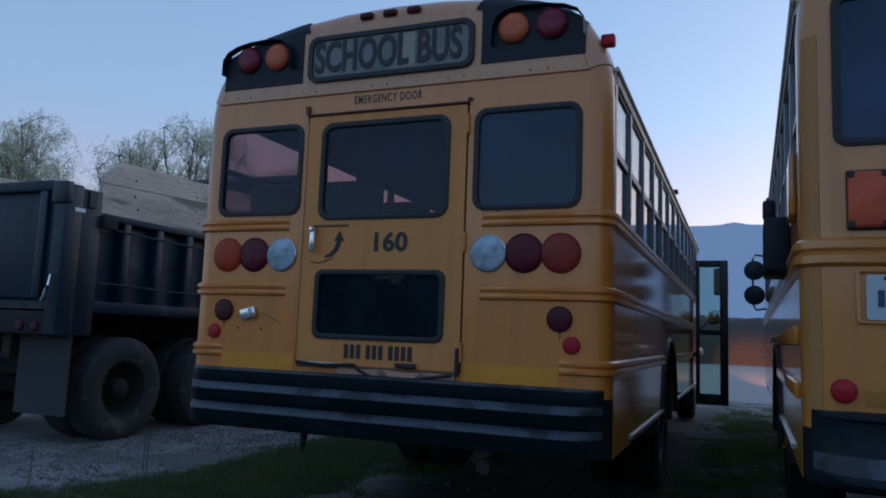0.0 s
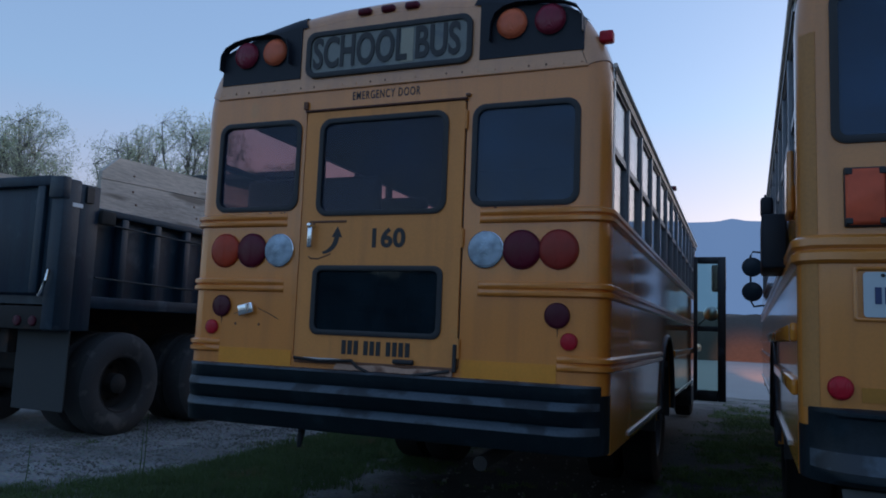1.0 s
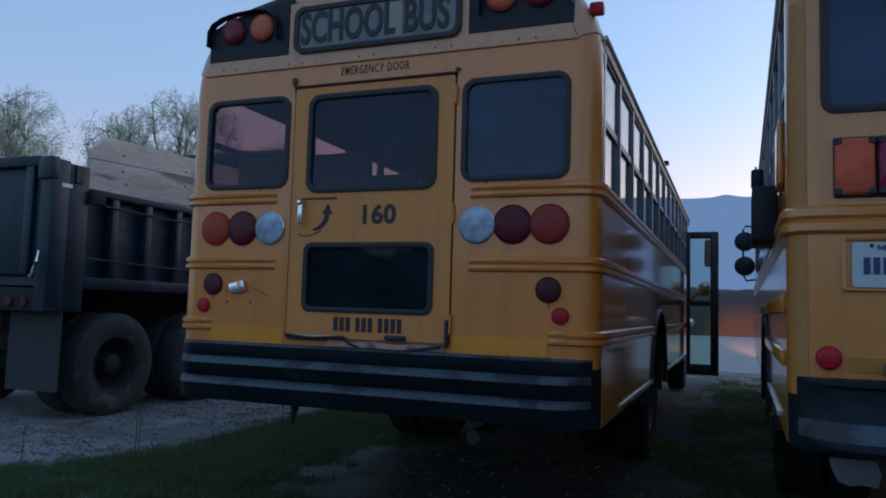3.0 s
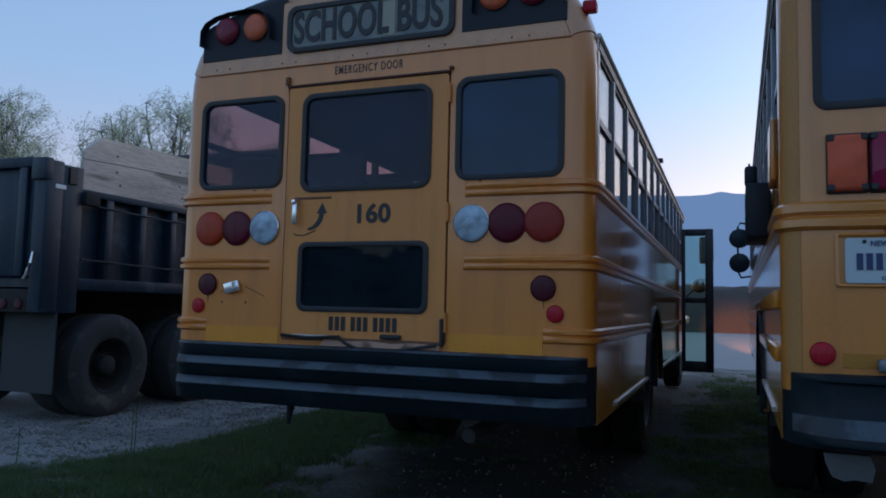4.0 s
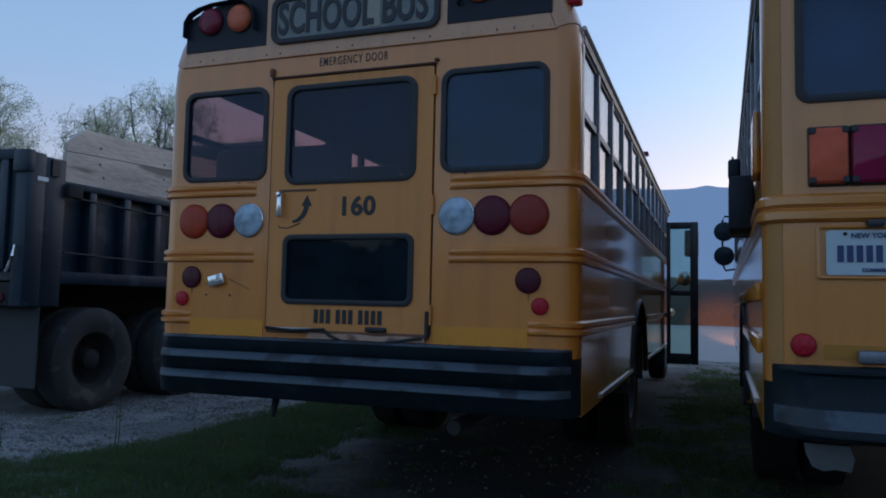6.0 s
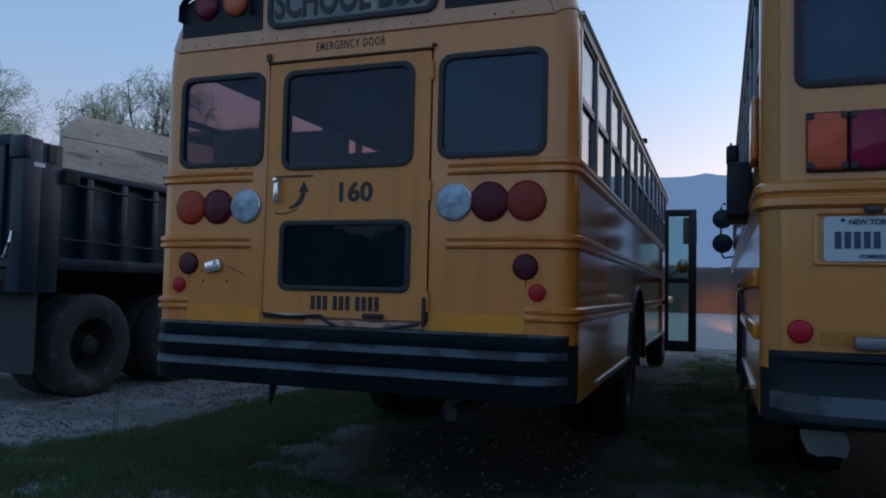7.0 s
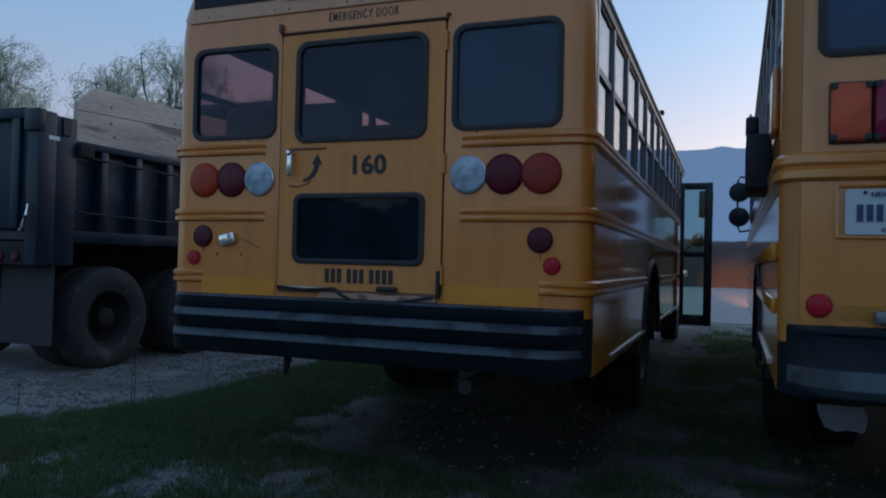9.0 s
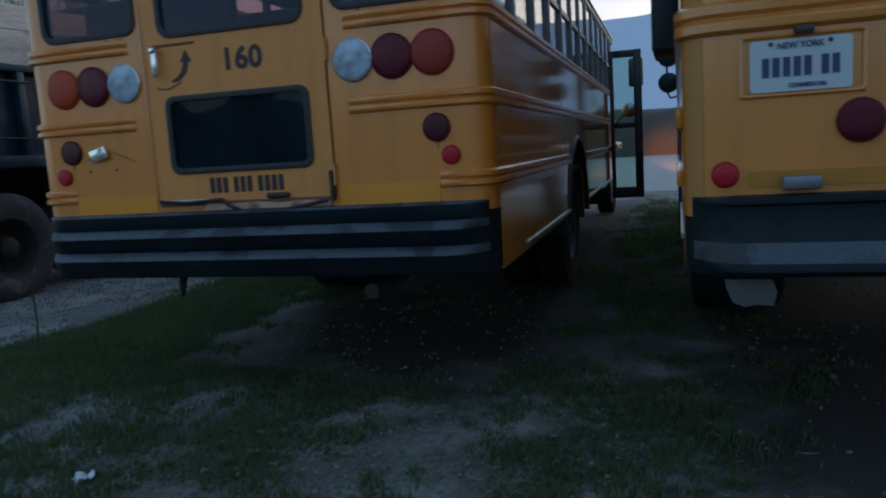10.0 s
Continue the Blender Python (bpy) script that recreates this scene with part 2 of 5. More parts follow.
AMBER_FADED = lens("faded_amber_lens", (0.27, 0.026, 0.018), 0.35)
RED = lens("red_lens", (0.10, 0.004, 0.016), 0.35)
RED_BRIGHT = lens("red_marker_lens", (0.46, 0.012, 0.026), 0.35)
# wide value range paints the sparkle of the facets into the lens colour
CLEAR = lens("clear_lens", (0.36, 0.46, 0.54), 0.12, low=0.1, high=1.7)
AMBER_WARN = lens("amber_warning_lens", (0.62, 0.13, 0.06))
RED_WARN = lens("red_warning_lens", (0.2, 0.02, 0.04))
DARK_RED = lens("dark_reflector", (0.07, 0.005, 0.016), 0.35)
ORANGE_SQ = lens("square_amber_lens", (0.64, 0.10, 0.045), 0.4, rings=4)
RED_SQ = lens("square_red_lens", (0.26, 0.012, 0.05), rings=4)


def wood(name, base, along="X"):
    m = material(name, base, 0.8, spread=0.48, scale=6, grain=0.006, grain_scale=70, spots=(base[0] * 0.42, base[1] * 0.4, base[2] * 0.38), spot_scale=7, spot_at=0.53)
    n, l = m.node_tree.nodes, m.node_tree.links
    co = [k for k in n if k.type == "TEX_COORD"][0]
    mp = n.new("ShaderNodeMapping")
    mp.inputs["Scale"].default_value = (1, 0.12, 1) if along == "Y" else (0.12, 1, 1)
    l.new(co.outputs["Object"], mp.inputs[0])
    for k in list(n):
        if k.type == "TEX_NOISE":
            l.new(mp.outputs[0], k.inputs["Vector"])
    return m


PLANK = wood("weathered_plank", (0.55, 0.46, 0.39), "Y")


# ---------------------------------------------------------------- mesh helpers
def place(ob, parent, m=None):
    if parent is not None:
        ob.parent = parent
    if m is not None:
        ob.matrix_basis = m
    return ob


def part(name, bm, mat, parent=None, label="", smooth=None):
    """Links a bmesh as one mesh object under a thing or a part."""
    me = bpy.data.meshes.new(name)
    bmesh.ops.recalc_face_normals(bm, faces=bm.faces)
    if smooth is not None:
        for f in bm.faces:
            f.smooth = True
        for e in bm.edges:
            e.smooth = len(e.link_faces) == 2 and e.calc_face_angle(3.0) < radians(smooth)
    bm.to_mesh(me)
    bm.free()
    me.materials.append(mat)
    ob = new(name, me)
    if label:
        ob["label"] = label
    return place(ob, parent)


def thing(name, label, category, m=None, group=""):
    ob = new(name)
    ob.empty_display_size = 0.2
    if m is not None:
        ob.matrix_basis = m
    return tagged(ob, label, category, group)


def box(bm, x0, x1, y0, y1, z0, z1, bevel=0.0, m=None):
    vs = bmesh.ops.create_cube(bm, size=1.0)["verts"]
    bmesh.ops.scale(bm, vec=(x1 - x0, y1 - y0, z1 - z0), verts=vs)
    bmesh.ops.translate(bm, vec=((x0 + x1) / 2, (y0 + y1) / 2, (z0 + z1) / 2), verts=vs)
    if bevel:
        es = list({e for v in vs for e in v.link_edges})
        r = bmesh.ops.bevel(bm, geom=es, offset=bevel, segments=2, affect="EDGES", profile=0.5)
        vs = list({v for f in r["faces"] for v in f.verts} | {v for v in vs if v.is_valid})
    if m is not None:
        bmesh.ops.transform(bm, matrix=m, verts=[v for v in vs if v.is_valid])
    return bm


def boxed(*a, **k):
    return box(bmesh.new(), *a, **k)


def lathe(bm, profile, steps=28, m=None):
    """Turns (radius, height) pairs round the z axis."""
    rings, made = [], []
    for r, h in profile:
        if r < 1e-5:
            rings.append([bm.verts.new((0, 0, h))])
        else:
            rings.append([bm.verts.new((r * math.cos(2 * math.pi * i / steps), r * math.sin(2 * math.pi * i / steps), h)) for i in range(steps)])
        made += rings[-1]
    for a, b in zip(rings, rings[1:]):
        for i in range(steps):
            j = (i + 1) % steps
            if len(a) == 1 and len(b) > 1:
                bm.faces.new((a[0], b[i], b[j]))
            elif len(b) == 1 and len(a) > 1:
                bm.faces.new((a[i], a[j], b[0]))
            elif len(a) > 1:
                bm.faces.new((a[i], a[j], b[j], b[i]))
    if m is not None:
        bmesh.ops.transform(bm, matrix=m, verts=made)
    return bm


TO_REAR = Matrix.Rotation(radians(90), 4, "X")      # z axis of a turned part points to -y


def rounded(x0, x1, z0, z1, r, n=6):
    """Corners of a rounded rectangle, as (x, z) pairs in order."""
    pts = []
    for cx, cz, a0 in ((x1 - r, z1 - r, 0), (x0 + r, z1 - r, 90), (x0 + r, z0 + r, 180), (x1 - r, z0 + r, 270)):
        for i in range(n + 1):
            a = radians(a0 + 90 * i / n)
            pts.append((cx + r * math.cos(a), cz + r * math.sin(a)))
    return pts


def holed(bm, outer, holes, y, depth):
    """A plate in the xz plane with holes, from y forward by depth."""
    edges, loops = [], [outer, *holes]
    for loop in loops:
        vs = [bm.verts.new((x, y, z)) for x, z in loop]
        edges += [bm.edges.new((vs[i], vs[(i + 1) % len(vs)])) for i in range(len(vs))]
    fs = [g for g in bmesh.ops.triangle_fill(bm, use_beauty=True, use_dissolve=False, edges=edges)["geom"] if isinstance(g, bmesh.types.BMFace)]
    ext = bmesh.ops.extrude_face_region(bm, geom=fs)["geom"]
    bmesh.ops.translate(bm, vec=(0, depth, 0), verts=[g for g in ext if isinstance(g, bmesh.types.BMVert)])
    return bm


def ring_frame(bm, outer, inner, y0, y1):
    """A frame between two loops of equal length, from y0 to y1."""
    n = len(outer)
    rows = [[bm.verts.new((x, y, z)) for x, z in loop] for loop, y in ((outer, y0 + 0.004), (outer, y1), (inner, y1), (inner, y0 + 0.004))]
    mid = [bm.verts.new(((outer[i][0] + inner[i][0]) / 2, y0, (outer[i][1] + inner[i][1]) / 2)) for i in range(n)]
    for i in range(n):
        j = (i + 1) % n
        for a, b in ((rows[0], rows[1]), (rows[1], rows[2]), (rows[2], rows[3]), (rows[3], mid), (mid, rows[0])):
            bm.faces.new((a[i], a[j], b[j], b[i]))
    return bm


def sheet(bm, loop, y, depth=0.005):
    return holed(bm, loop, [], y, depth)


def tube(bm, points, radius, steps=8):
    """A round bar along points."""
    pts = [Vector(p) for p in points]
    rings = []
    for i, p in enumerate(pts):
        d = (pts[min(i + 1, len(pts) - 1)] - pts[max(i - 1, 0)]).normalized()
        side = d.cross(Vector((0.31, 0.2, 0.93))).normalized()
        up = side.cross(d)
        r = radius[i] if isinstance(radius, (list, tuple)) else radius
        rings.append([bm.verts.new(p + r * (math.cos(2 * math.pi * k / steps) * side + math.sin(2 * math.pi * k / steps) * up)) for k in range(steps)])
    for a, b in zip(rings, rings[1:]):
        for k in range(steps):
            j = (k + 1) % steps
            bm.faces.new((a[k], a[j], b[j], b[k]))
    bm.faces.new(rings[0][::-1])
    bm.faces.new(rings[-1])
    return bm


def text(name, words, size, mat, parent, m, stretch=1.0, bold=0.0, label="", spacing=1.0):
    cu = bpy.data.curves.new(name, "FONT")
    cu.body, cu.size, cu.align_x, cu.align_y = words, size, "CENTER", "CENTER"
    cu.extrude, cu.offset = 0.0012, bold
    cu.resolution_u, cu.space_character = 4, spacing
    tmp = new(name + "_curve", cu)
    bpy.context.view_layer.update()
    me = bpy.data.meshes.new_from_object(tmp.evaluated_get(bpy.context.evaluated_depsgraph_get()))
    bpy.data.objects.remove(tmp)
    me.materials.clear()
    me.materials.append(mat)
    ob = new(name, me)
    if label:
        ob["label"] = label
    return place(ob, parent, m @ Matrix.Diagonal((stretch, 1, 1, 1)))


# ---------------------------------------------------------------- ground and distance
def ground_material(name="gravel_lot", base=(0.16, 0.152, 0.125), soil_and_shade=(), blot=(0.055, 0.07, 0.03)):
    m = material(name, base, 0.95, spread=0.42, scale=2.6, grain=0.03, grain_scale=34, spots=blot, spot_scale=0.9, spot_at=0.5)
    n, l = m.node_tree.nodes, m.node_tree.links
    b = n["Principled BSDF"]
    co = [k for k in n if k.type == "TEX_COORD"][0]
    vor, mul = n.new("ShaderNodeTexVoronoi"), n.new("ShaderNodeMix")
    vor.inputs["Scale"].default_value = 38
    l.new(co.outputs["Object"], vor.inputs["Vector"])
    mul.data_type, mul.blend_type = "RGBA", "MULTIPLY"
    mul.inputs["Factor"].default_value = 0.45
    old = b.inputs["Base Color"].links[0].from_socket
    l.new(old, mul.inputs["A"])
    l.new(vor.outputs["Color"], mul.inputs["B"])
    hs = n.new("ShaderNodeHueSaturation")
    hs.inputs["Saturation"].default_value, hs.inputs["Value"].default_value = 0.5, 1.3
    l.new(mul.outputs["Result"], hs.inputs["Color"])
    colour = hs.outputs[0]
    for cx, cy, rx, ry in soil_and_shade:                      # wet soil and painted-in shade under and between the buses, with a ragged rim
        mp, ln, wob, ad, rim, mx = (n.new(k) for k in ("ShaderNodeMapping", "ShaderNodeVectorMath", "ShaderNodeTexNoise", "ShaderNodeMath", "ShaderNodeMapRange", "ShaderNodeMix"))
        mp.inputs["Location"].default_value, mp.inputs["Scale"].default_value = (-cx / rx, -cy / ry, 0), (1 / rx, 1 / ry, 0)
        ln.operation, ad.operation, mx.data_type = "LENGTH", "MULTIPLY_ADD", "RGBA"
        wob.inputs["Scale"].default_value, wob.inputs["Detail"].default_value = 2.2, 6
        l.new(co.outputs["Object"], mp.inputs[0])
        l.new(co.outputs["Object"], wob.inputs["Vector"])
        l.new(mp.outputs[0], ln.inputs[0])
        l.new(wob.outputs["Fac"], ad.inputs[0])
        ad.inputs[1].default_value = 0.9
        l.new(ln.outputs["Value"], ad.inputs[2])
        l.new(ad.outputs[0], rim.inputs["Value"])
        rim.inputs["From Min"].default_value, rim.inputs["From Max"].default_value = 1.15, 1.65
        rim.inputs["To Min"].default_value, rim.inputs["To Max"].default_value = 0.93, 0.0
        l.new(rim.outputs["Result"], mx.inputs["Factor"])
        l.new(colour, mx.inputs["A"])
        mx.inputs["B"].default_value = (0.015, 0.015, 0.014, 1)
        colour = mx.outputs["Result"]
    l.new(colour, b.inputs["Base Color"])
    return m


GRAVEL = ground_material(soil_and_shade=((3.4, -0.2, 1.5, 2.6), (0.5, 2.4, 1.4, 2.3), (3.4, 4.2, 1.9, 4.2), (1.6, 6.4, 1.5, 5.6)))
LANE = ground_material("gravel_lane", (0.19, 0.186, 0.17), blot=(0.125, 0.125, 0.11))
GRASS = material("grass_blades", (0.078, 0.128, 0.046), 0.6, spread=0.3, scale=1.5, grain=0.0, spots=(0.13, 0.11, 0.05), spot_scale=2.5, spot_at=0.6)
STRAW = material("dry_straw", (0.19, 0.165, 0.12), 0.8, spread=0.35, scale=9, grain=0.0)
STONE = material("pale_pebbles", (0.125, 0.122, 0.115), 0.85, spread=0.35, scale=6, grain=0.003)
SOIL = material("dark_earth", (0.06, 0.046, 0.037), 0.95, spread=0.35, scale=0.6, grain=0.06, grain_scale=6)
PALE = material("pale_gravel_road", (0.30, 0.29, 0.275), 0.9, spread=0.2, scale=0.8, grain=0.01, grain_scale=25)
BARK = material("willow_bark", (0.17, 0.15, 0.125), 0.9, spread=0.3, grain=0.01)
LEAF = material("young_leaves", (0.62, 0.64, 0.42), 0.6, spread=0.3, scale=0.8, grain=0.0)


def let_light_through(m):
    """Thin leaves also glow with the light behind them."""
    n, l = m.node_tree.nodes, m.node_tree.links
    b, out = n["Principled BSDF"], n["Material Output"]
    t, mix = n.new("ShaderNodeBsdfTranslucent"), n.new("ShaderNodeMixShader")
    l.new(b.inputs["Base Color"].links[0].from_socket, t.inputs[0])
    mix.inputs[0].default_value = 0.6
    l.new(b.outputs[0], mix.inputs[1])
    l.new(t.outputs[0], mix.inputs[2])
    l.new(mix.outputs[0], out.inputs[0])


let_light_through(LEAF)
let_light_through(GRASS)


def hill(x, y):
    """Height of the lot: ruts and small swells."""
    return 0.03 * noise.noise((x * 0.7, y * 0.7, 0.3)) + 0.018 * noise.noise((x * 2.3, y * 2.3, 4.0)) + 0.008 * noise.noise((x * 7, y * 7, 9.0))


def build_ground():
    bm = bmesh.new()
    xs = [-2600, -800, -200, -60, -25] + [-12 + 0.2 * i for i in range(101)] + [12, 20, 40, 120, 500, 2600]
    ys = [-2600, -600, -120, -30, -12] + [-5 + 0.2 * i for i in range(106)] + [20, 26, 35, 50, 90, 200, 700, 2600]
    rows = [[bm.verts.new((x, y, hill(x, y) if -12 <= x <= 8 and -5 <= y <= 16 else -0.01)) for x in xs] for y in ys]
    for a, b in zip(rows, rows[1:]):
        for i in range(len(xs) - 1):
            bm.faces.new((a[i], a[i + 1], b[i + 1], b[i]))
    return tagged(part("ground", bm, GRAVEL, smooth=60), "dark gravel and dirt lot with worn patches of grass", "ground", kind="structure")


build_ground()


def build_lane():
    bm = bmesh.new()
    rows = []
    for j in range(70):
        y = -1.5 + 0.2 * j
        edge = -2.35 - 0.5 * max(0, 1.2 - y) + 0.25 * noise.noise((y * 0.7, 0, 3)) + 0.12 * noise.noise((y * 2.5, 0, 8))
        rows.append([bm.verts.new((x, y, hill(x, y) + (0.014 if i else -0.02))) for i, x in enumerate([edge, edge - 0.1] + [edge - 0.1 - 0.25 * k for k in range(1, 30)])])
    for a, c in zip(rows, rows[1:]):
        for i in range(len(a) - 1):
            bm.faces.new((a[i], a[i + 1], c[i + 1], c[i]))
    return tagged(part("gravel_lane", bm, LANE, smooth=60), "pale crushed-stone lane beside the bus", "lane", kind="structure")


build_lane()


def build_road():
    bm = bmesh.new()
    xs = [-40 + 2 * i for i in range(41)]
    rows = [[bm.verts.new((x, y + 0.5 * noise.noise((x * 0.2, y, 1)), z)) for x in xs] for y, z in ((13.4, -0.03), (14.0, 0.03), (20, 0.05), (34, 0.06), (46, 0.05))]
    for a, b in zip(rows, rows[1:]):
        for i in range(len(xs) - 1):
            bm.faces.new((a[i], a[i + 1], b[i + 1], b[i]))
    return tagged(part("road", bm, PALE, smooth=60), "pale gravel yard road beyond the parked buses", "road", kind="structure")


build_road()


def build_mound():
    bm = bmesh.new()
    rows = []
    for j in range(15):
        v = j / 14
        row = []
        for i in range(90):
            x = -50 + i * 1.2
            crest = 3.1 + 0.5 * noise.noise((x * 0.12, 0, 2)) + 0.25 * noise.noise((x * 0.5, 0, 5))
            z = crest * math.sin(math.pi * min(1, v * 1.05)) ** 0.8 if v < 0.95 else -0.2
            row.append(bm.verts.new((x, 43 + 14 * v + 0.6 * noise.noise((x * 0.3, v * 3, 0)), z + 0.3 * noise.noise((x * 0.6, v * 8, 3)) - (0.3 if v == 0 else 0))))
        rows.append(row)
    for a, b in zip(rows, rows[1:]):
        for i in range(len(a) - 1):
            bm.faces.new((a[i], a[i + 1], b[i + 1], b[i]))
    return tagged(part("earth_mound", bm, SOIL, smooth=50), "long dark bank of heaped earth across the yard", "earth bank")


build_mound()


def build_cloud_bank():
    m = bpy.data.materials.new("cloud_bank_haze")
    m.use_nodes = True
    n, l = m.node_tree.nodes, m.node_tree.links
    b = n["Principled BSDF"]
    b.inputs["Base Color"].default_value = (0.0, 0.0, 0.0, 1)
    b.inputs["Roughness"].default_value = 1
    b.inputs["Specular IOR Level"].default_value = 0
    tex, co, ramp = n.new("ShaderNodeTexNoise"), n.new("ShaderNodeTexCoord"), n.new("ShaderNodeValToRGB")
    tex.inputs["Scale"].default_value, tex.inputs["Detail"].default_value = 0.004, 5
    ramp.color_ramp.elements[0].color, ramp.color_ramp.elements[1].color = (0.064, 0.130, 0.245, 1), (0.075, 0.143, 0.265, 1)
    l.new(co.outputs["Object"], tex.inputs["Vector"])
    l.new(tex.outputs["Fac"], ramp.inputs[0])
    # the bank's evening light is put in as emission on a black base
    l.new(ramp.outputs[0], b.inputs["Emission Color"])
    b.inputs["Emission Strength"].default_value = 1.0
    bm = bmesh.new()
    lo, hi = [], []
    for i in range(181):
        a = radians(-35 + 75 * i / 180)
        r = 2300
        top = 352 + 0.25 * (i - 84) + 5 * noise.noise((i * 0.05, 0, 7)) + 3 * noise.noise((i * 0.23, 3, 7)) + 9 * math.exp(-((i - 83) / 1.6) ** 2)
        lo.append(bm.verts.new((r * math.sin(a), r * math.cos(a), -20)))
        hi.append(bm.verts.new((r * math.sin(a), r * math.cos(a), top)))
    for i in range(180):
        bm.faces.new((lo[i], lo[i + 1], hi[i + 1], hi[i]))
    return tagged(part("backdrop", bm, m), "flat-topped blue evening cloud bank low over the horizon", "cloud", kind="structure")


build_cloud_bank()


def build_far_woods():
    """A ragged belt of woods that closes the lot behind the camera."""
    bm = bmesh.new()
    lo, hi = [], []
    for i in range(241):
        a = radians(125 + 110 * i / 240)
        r = 70 + 6 * noise.noise((i * 0.07, 0, 1))
        top = 7 + 2.5 * noise.noise((i * 0.11, 0, 3)) + 1.2 * noise.noise((i * 0.6, 0, 6))
        lo.append(bm.verts.new((r * math.sin(a), r * math.cos(a), -0.2)))
        hi.append(bm.verts.new((r * math.sin(a), r * math.cos(a), top)))
    for i in range(240):
        bm.faces.new((lo[i], lo[i + 1], hi[i + 1], hi[i]))
    return tagged(part("backdrop", bm, SOIL), "dark belt of woods at the edge of the lot", "woods", kind="structure")


build_far_woods()

# ---------------------------------------------------------------- buses
R = 0.10
HALF = [(1.22, 0.62), (1.22, 1.20), (1.22, 1.82), (1.22, 2.40), (1.214, 2.50), (1.204, 2.568), (1.168, 2.67), (1.098, 2.785), (0.995, 2.876), (0.845, 2.942), (0.61, 2.992), (0.3, 3.025)]
SECTION = HALF + [(0, 3.035)] + [(-x, z) for x, z in HALF[::-1]]


def inset(pts, d):
    return [(x * (1 - d / 1.22), z - (d * (z - 2.3) / 0.75 if z > 2.3 else 0)) for x, z in pts]


def loft(bm, rings, closed=False):
    vs = [[bm.verts.new(p) for p in ring] for ring in rings]
    for a, b in zip(vs, vs[1:]):
        n = len(a)
        for i in range(n if closed else n - 1):
            j = (i + 1) % n
            bm.faces.new((a[i], a[j], b[j], b[i]))
    return bm


def thick(bm, t):
    bmesh.ops.recalc_face_normals(bm, faces=bm.faces)
    bmesh.ops.solidify(bm, geom=bm.faces[:], thickness=t)
    return bm


def rail(x0, z0, z1, length, side, out=0.022, ridges=2, corner=R):
    """A pressed rub rail from x0 on the rear wall, round the corner and along one side."""
    path = [(x0, 0, 0, -1), (x0 + 0.02, 0, 0, -1), (1.22 - corner, 0, 0, -1)]
    for i in range(1, 7):
        a = radians(90 * i / 6)
        path.append((1.22 - corner + corner * math.sin(a), corner - corner * math.cos(a), math.sin(a), -math.cos(a)))
    path += [(1.22, length * k / 8 + corner * (1 - k / 8), 1, 0) for k in range(1, 9)]
    n = 4 * ridges
    prof = [(-0.002, z0)]
    for k in range(ridges):
        a, b = z0 + (z1 - z0) * k / ridges, z0 + (z1 - z0) * (k + 1) / ridges
        prof += [(0.3 * out, a + 0.02 * (b - a)), (out, a + 0.25 * (b - a)), (out, a + 0.75 * (b - a)), (0.3 * out, a + 0.98 * (b - a))]
    prof.append((-0.002, z1))
    bm = bmesh.new()
    loft(bm, [[(side * (x + nx * (o if k else 0)), y + ny * (o if k else 0), z) for o, z in prof] for k, (x, y, nx, ny) in enumerate(path)])
    return bm


def plate_yz(outer, x, depth):
    """A plate in the yz plane, from x by depth along x."""
    bm = holed(bmesh.new(), outer, [], 0, depth)
    bmesh.ops.transform(bm, matrix=Matrix(((0, 1, 0, x), (1, 0, 0, 0), (0, 0, 1, 0), (0, 0, 0, 1))), verts=bm.verts)
    return bm


def arch(y, length, wheel_r, z_low, z_high, y0, front=True):
    """The outline of a side's lower wall with a wheel cut-out."""
    pts = [(y0, z_low), (y - wheel_r, z_low)]
    for i in range(11):
        a = math.pi * (1 - i / 10)
        pts.append((y + wheel_r * math.cos(a), 0.58 + wheel_r * 1.08 * math.sin(a)))
    pts += [(y + wheel_r, z_low), (length, z_low), (length, z_high), (y0, z_high)]
    return pts


def dome(radius, height, rim=0.008):
    prof = [(radius, 0), (radius, rim), (radius * 0.97, rim + height * 0.25)]
    for i in range(1, 7):
        a = radians(90 * i / 6)
        prof.append((radius * 0.95 * math.cos(a), rim + height * (0.25 + 0.75 * math.sin(a))))
    prof[-1] = (0, rim + height)
    return prof


def round_lamp(name, x, z, radius, mat, parent, label, y=0.0, height=0.03, bezel=None, facets=0):
    if facets:
        cut = lathe(bmesh.new(), [(radius, 0), (radius, 0.012), (radius * 0.9, 0.02), (radius * 0.45, 0.02 + height * 0.5), (radius * 0.12, 0.02 + height), (0, 0.02 + height)], facets)
        ob = part(name, cut, mat, parent, label)
    else:
        ob = part(name, lathe(bmesh.new(), dome(radius, height), 32), mat, parent, label, smooth=40)
    ob.matrix_basis = Matrix.Translation((x, y - 0.002, z)) @ TO_REAR
    b = part("bezel", lathe(bmesh.new(), [(radius * 0.96, 0.0), (radius * 1.04, 0.0), (radius * 1.04, 0.009), (radius * 1.0, 0.012), (radius * 0.96, 0.008)], 32), bezel or mat, ob, smooth=40)
    return ob


def window_unit(name, x0, x1, z0, z1, parent, pane_mat, y=0.0, r=0.07, label="rounded window in a black rubber gasket"):
    frame_ = part(name, ring_frame(bmesh.new(), rounded(x0 - 0.006, x1 + 0.006, z0 - 0.006, z1 + 0.006, r), rounded(x0 + 0.022, x1 - 0.022, z0 + 0.022, z1 - 0.022, r - 0.02), y - 0.012, y + 0.03), RUBBER, parent, label, smooth=50)
    pane = part("pane", sheet(bmesh.new(), rounded(x0 + 0.018, x1 - 0.018, z0 + 0.018, z1 - 0.018, r - 0.016), y + 0.006, 0.004), pane_mat, frame_)
    pane.visible_shadow = False
    return frame_


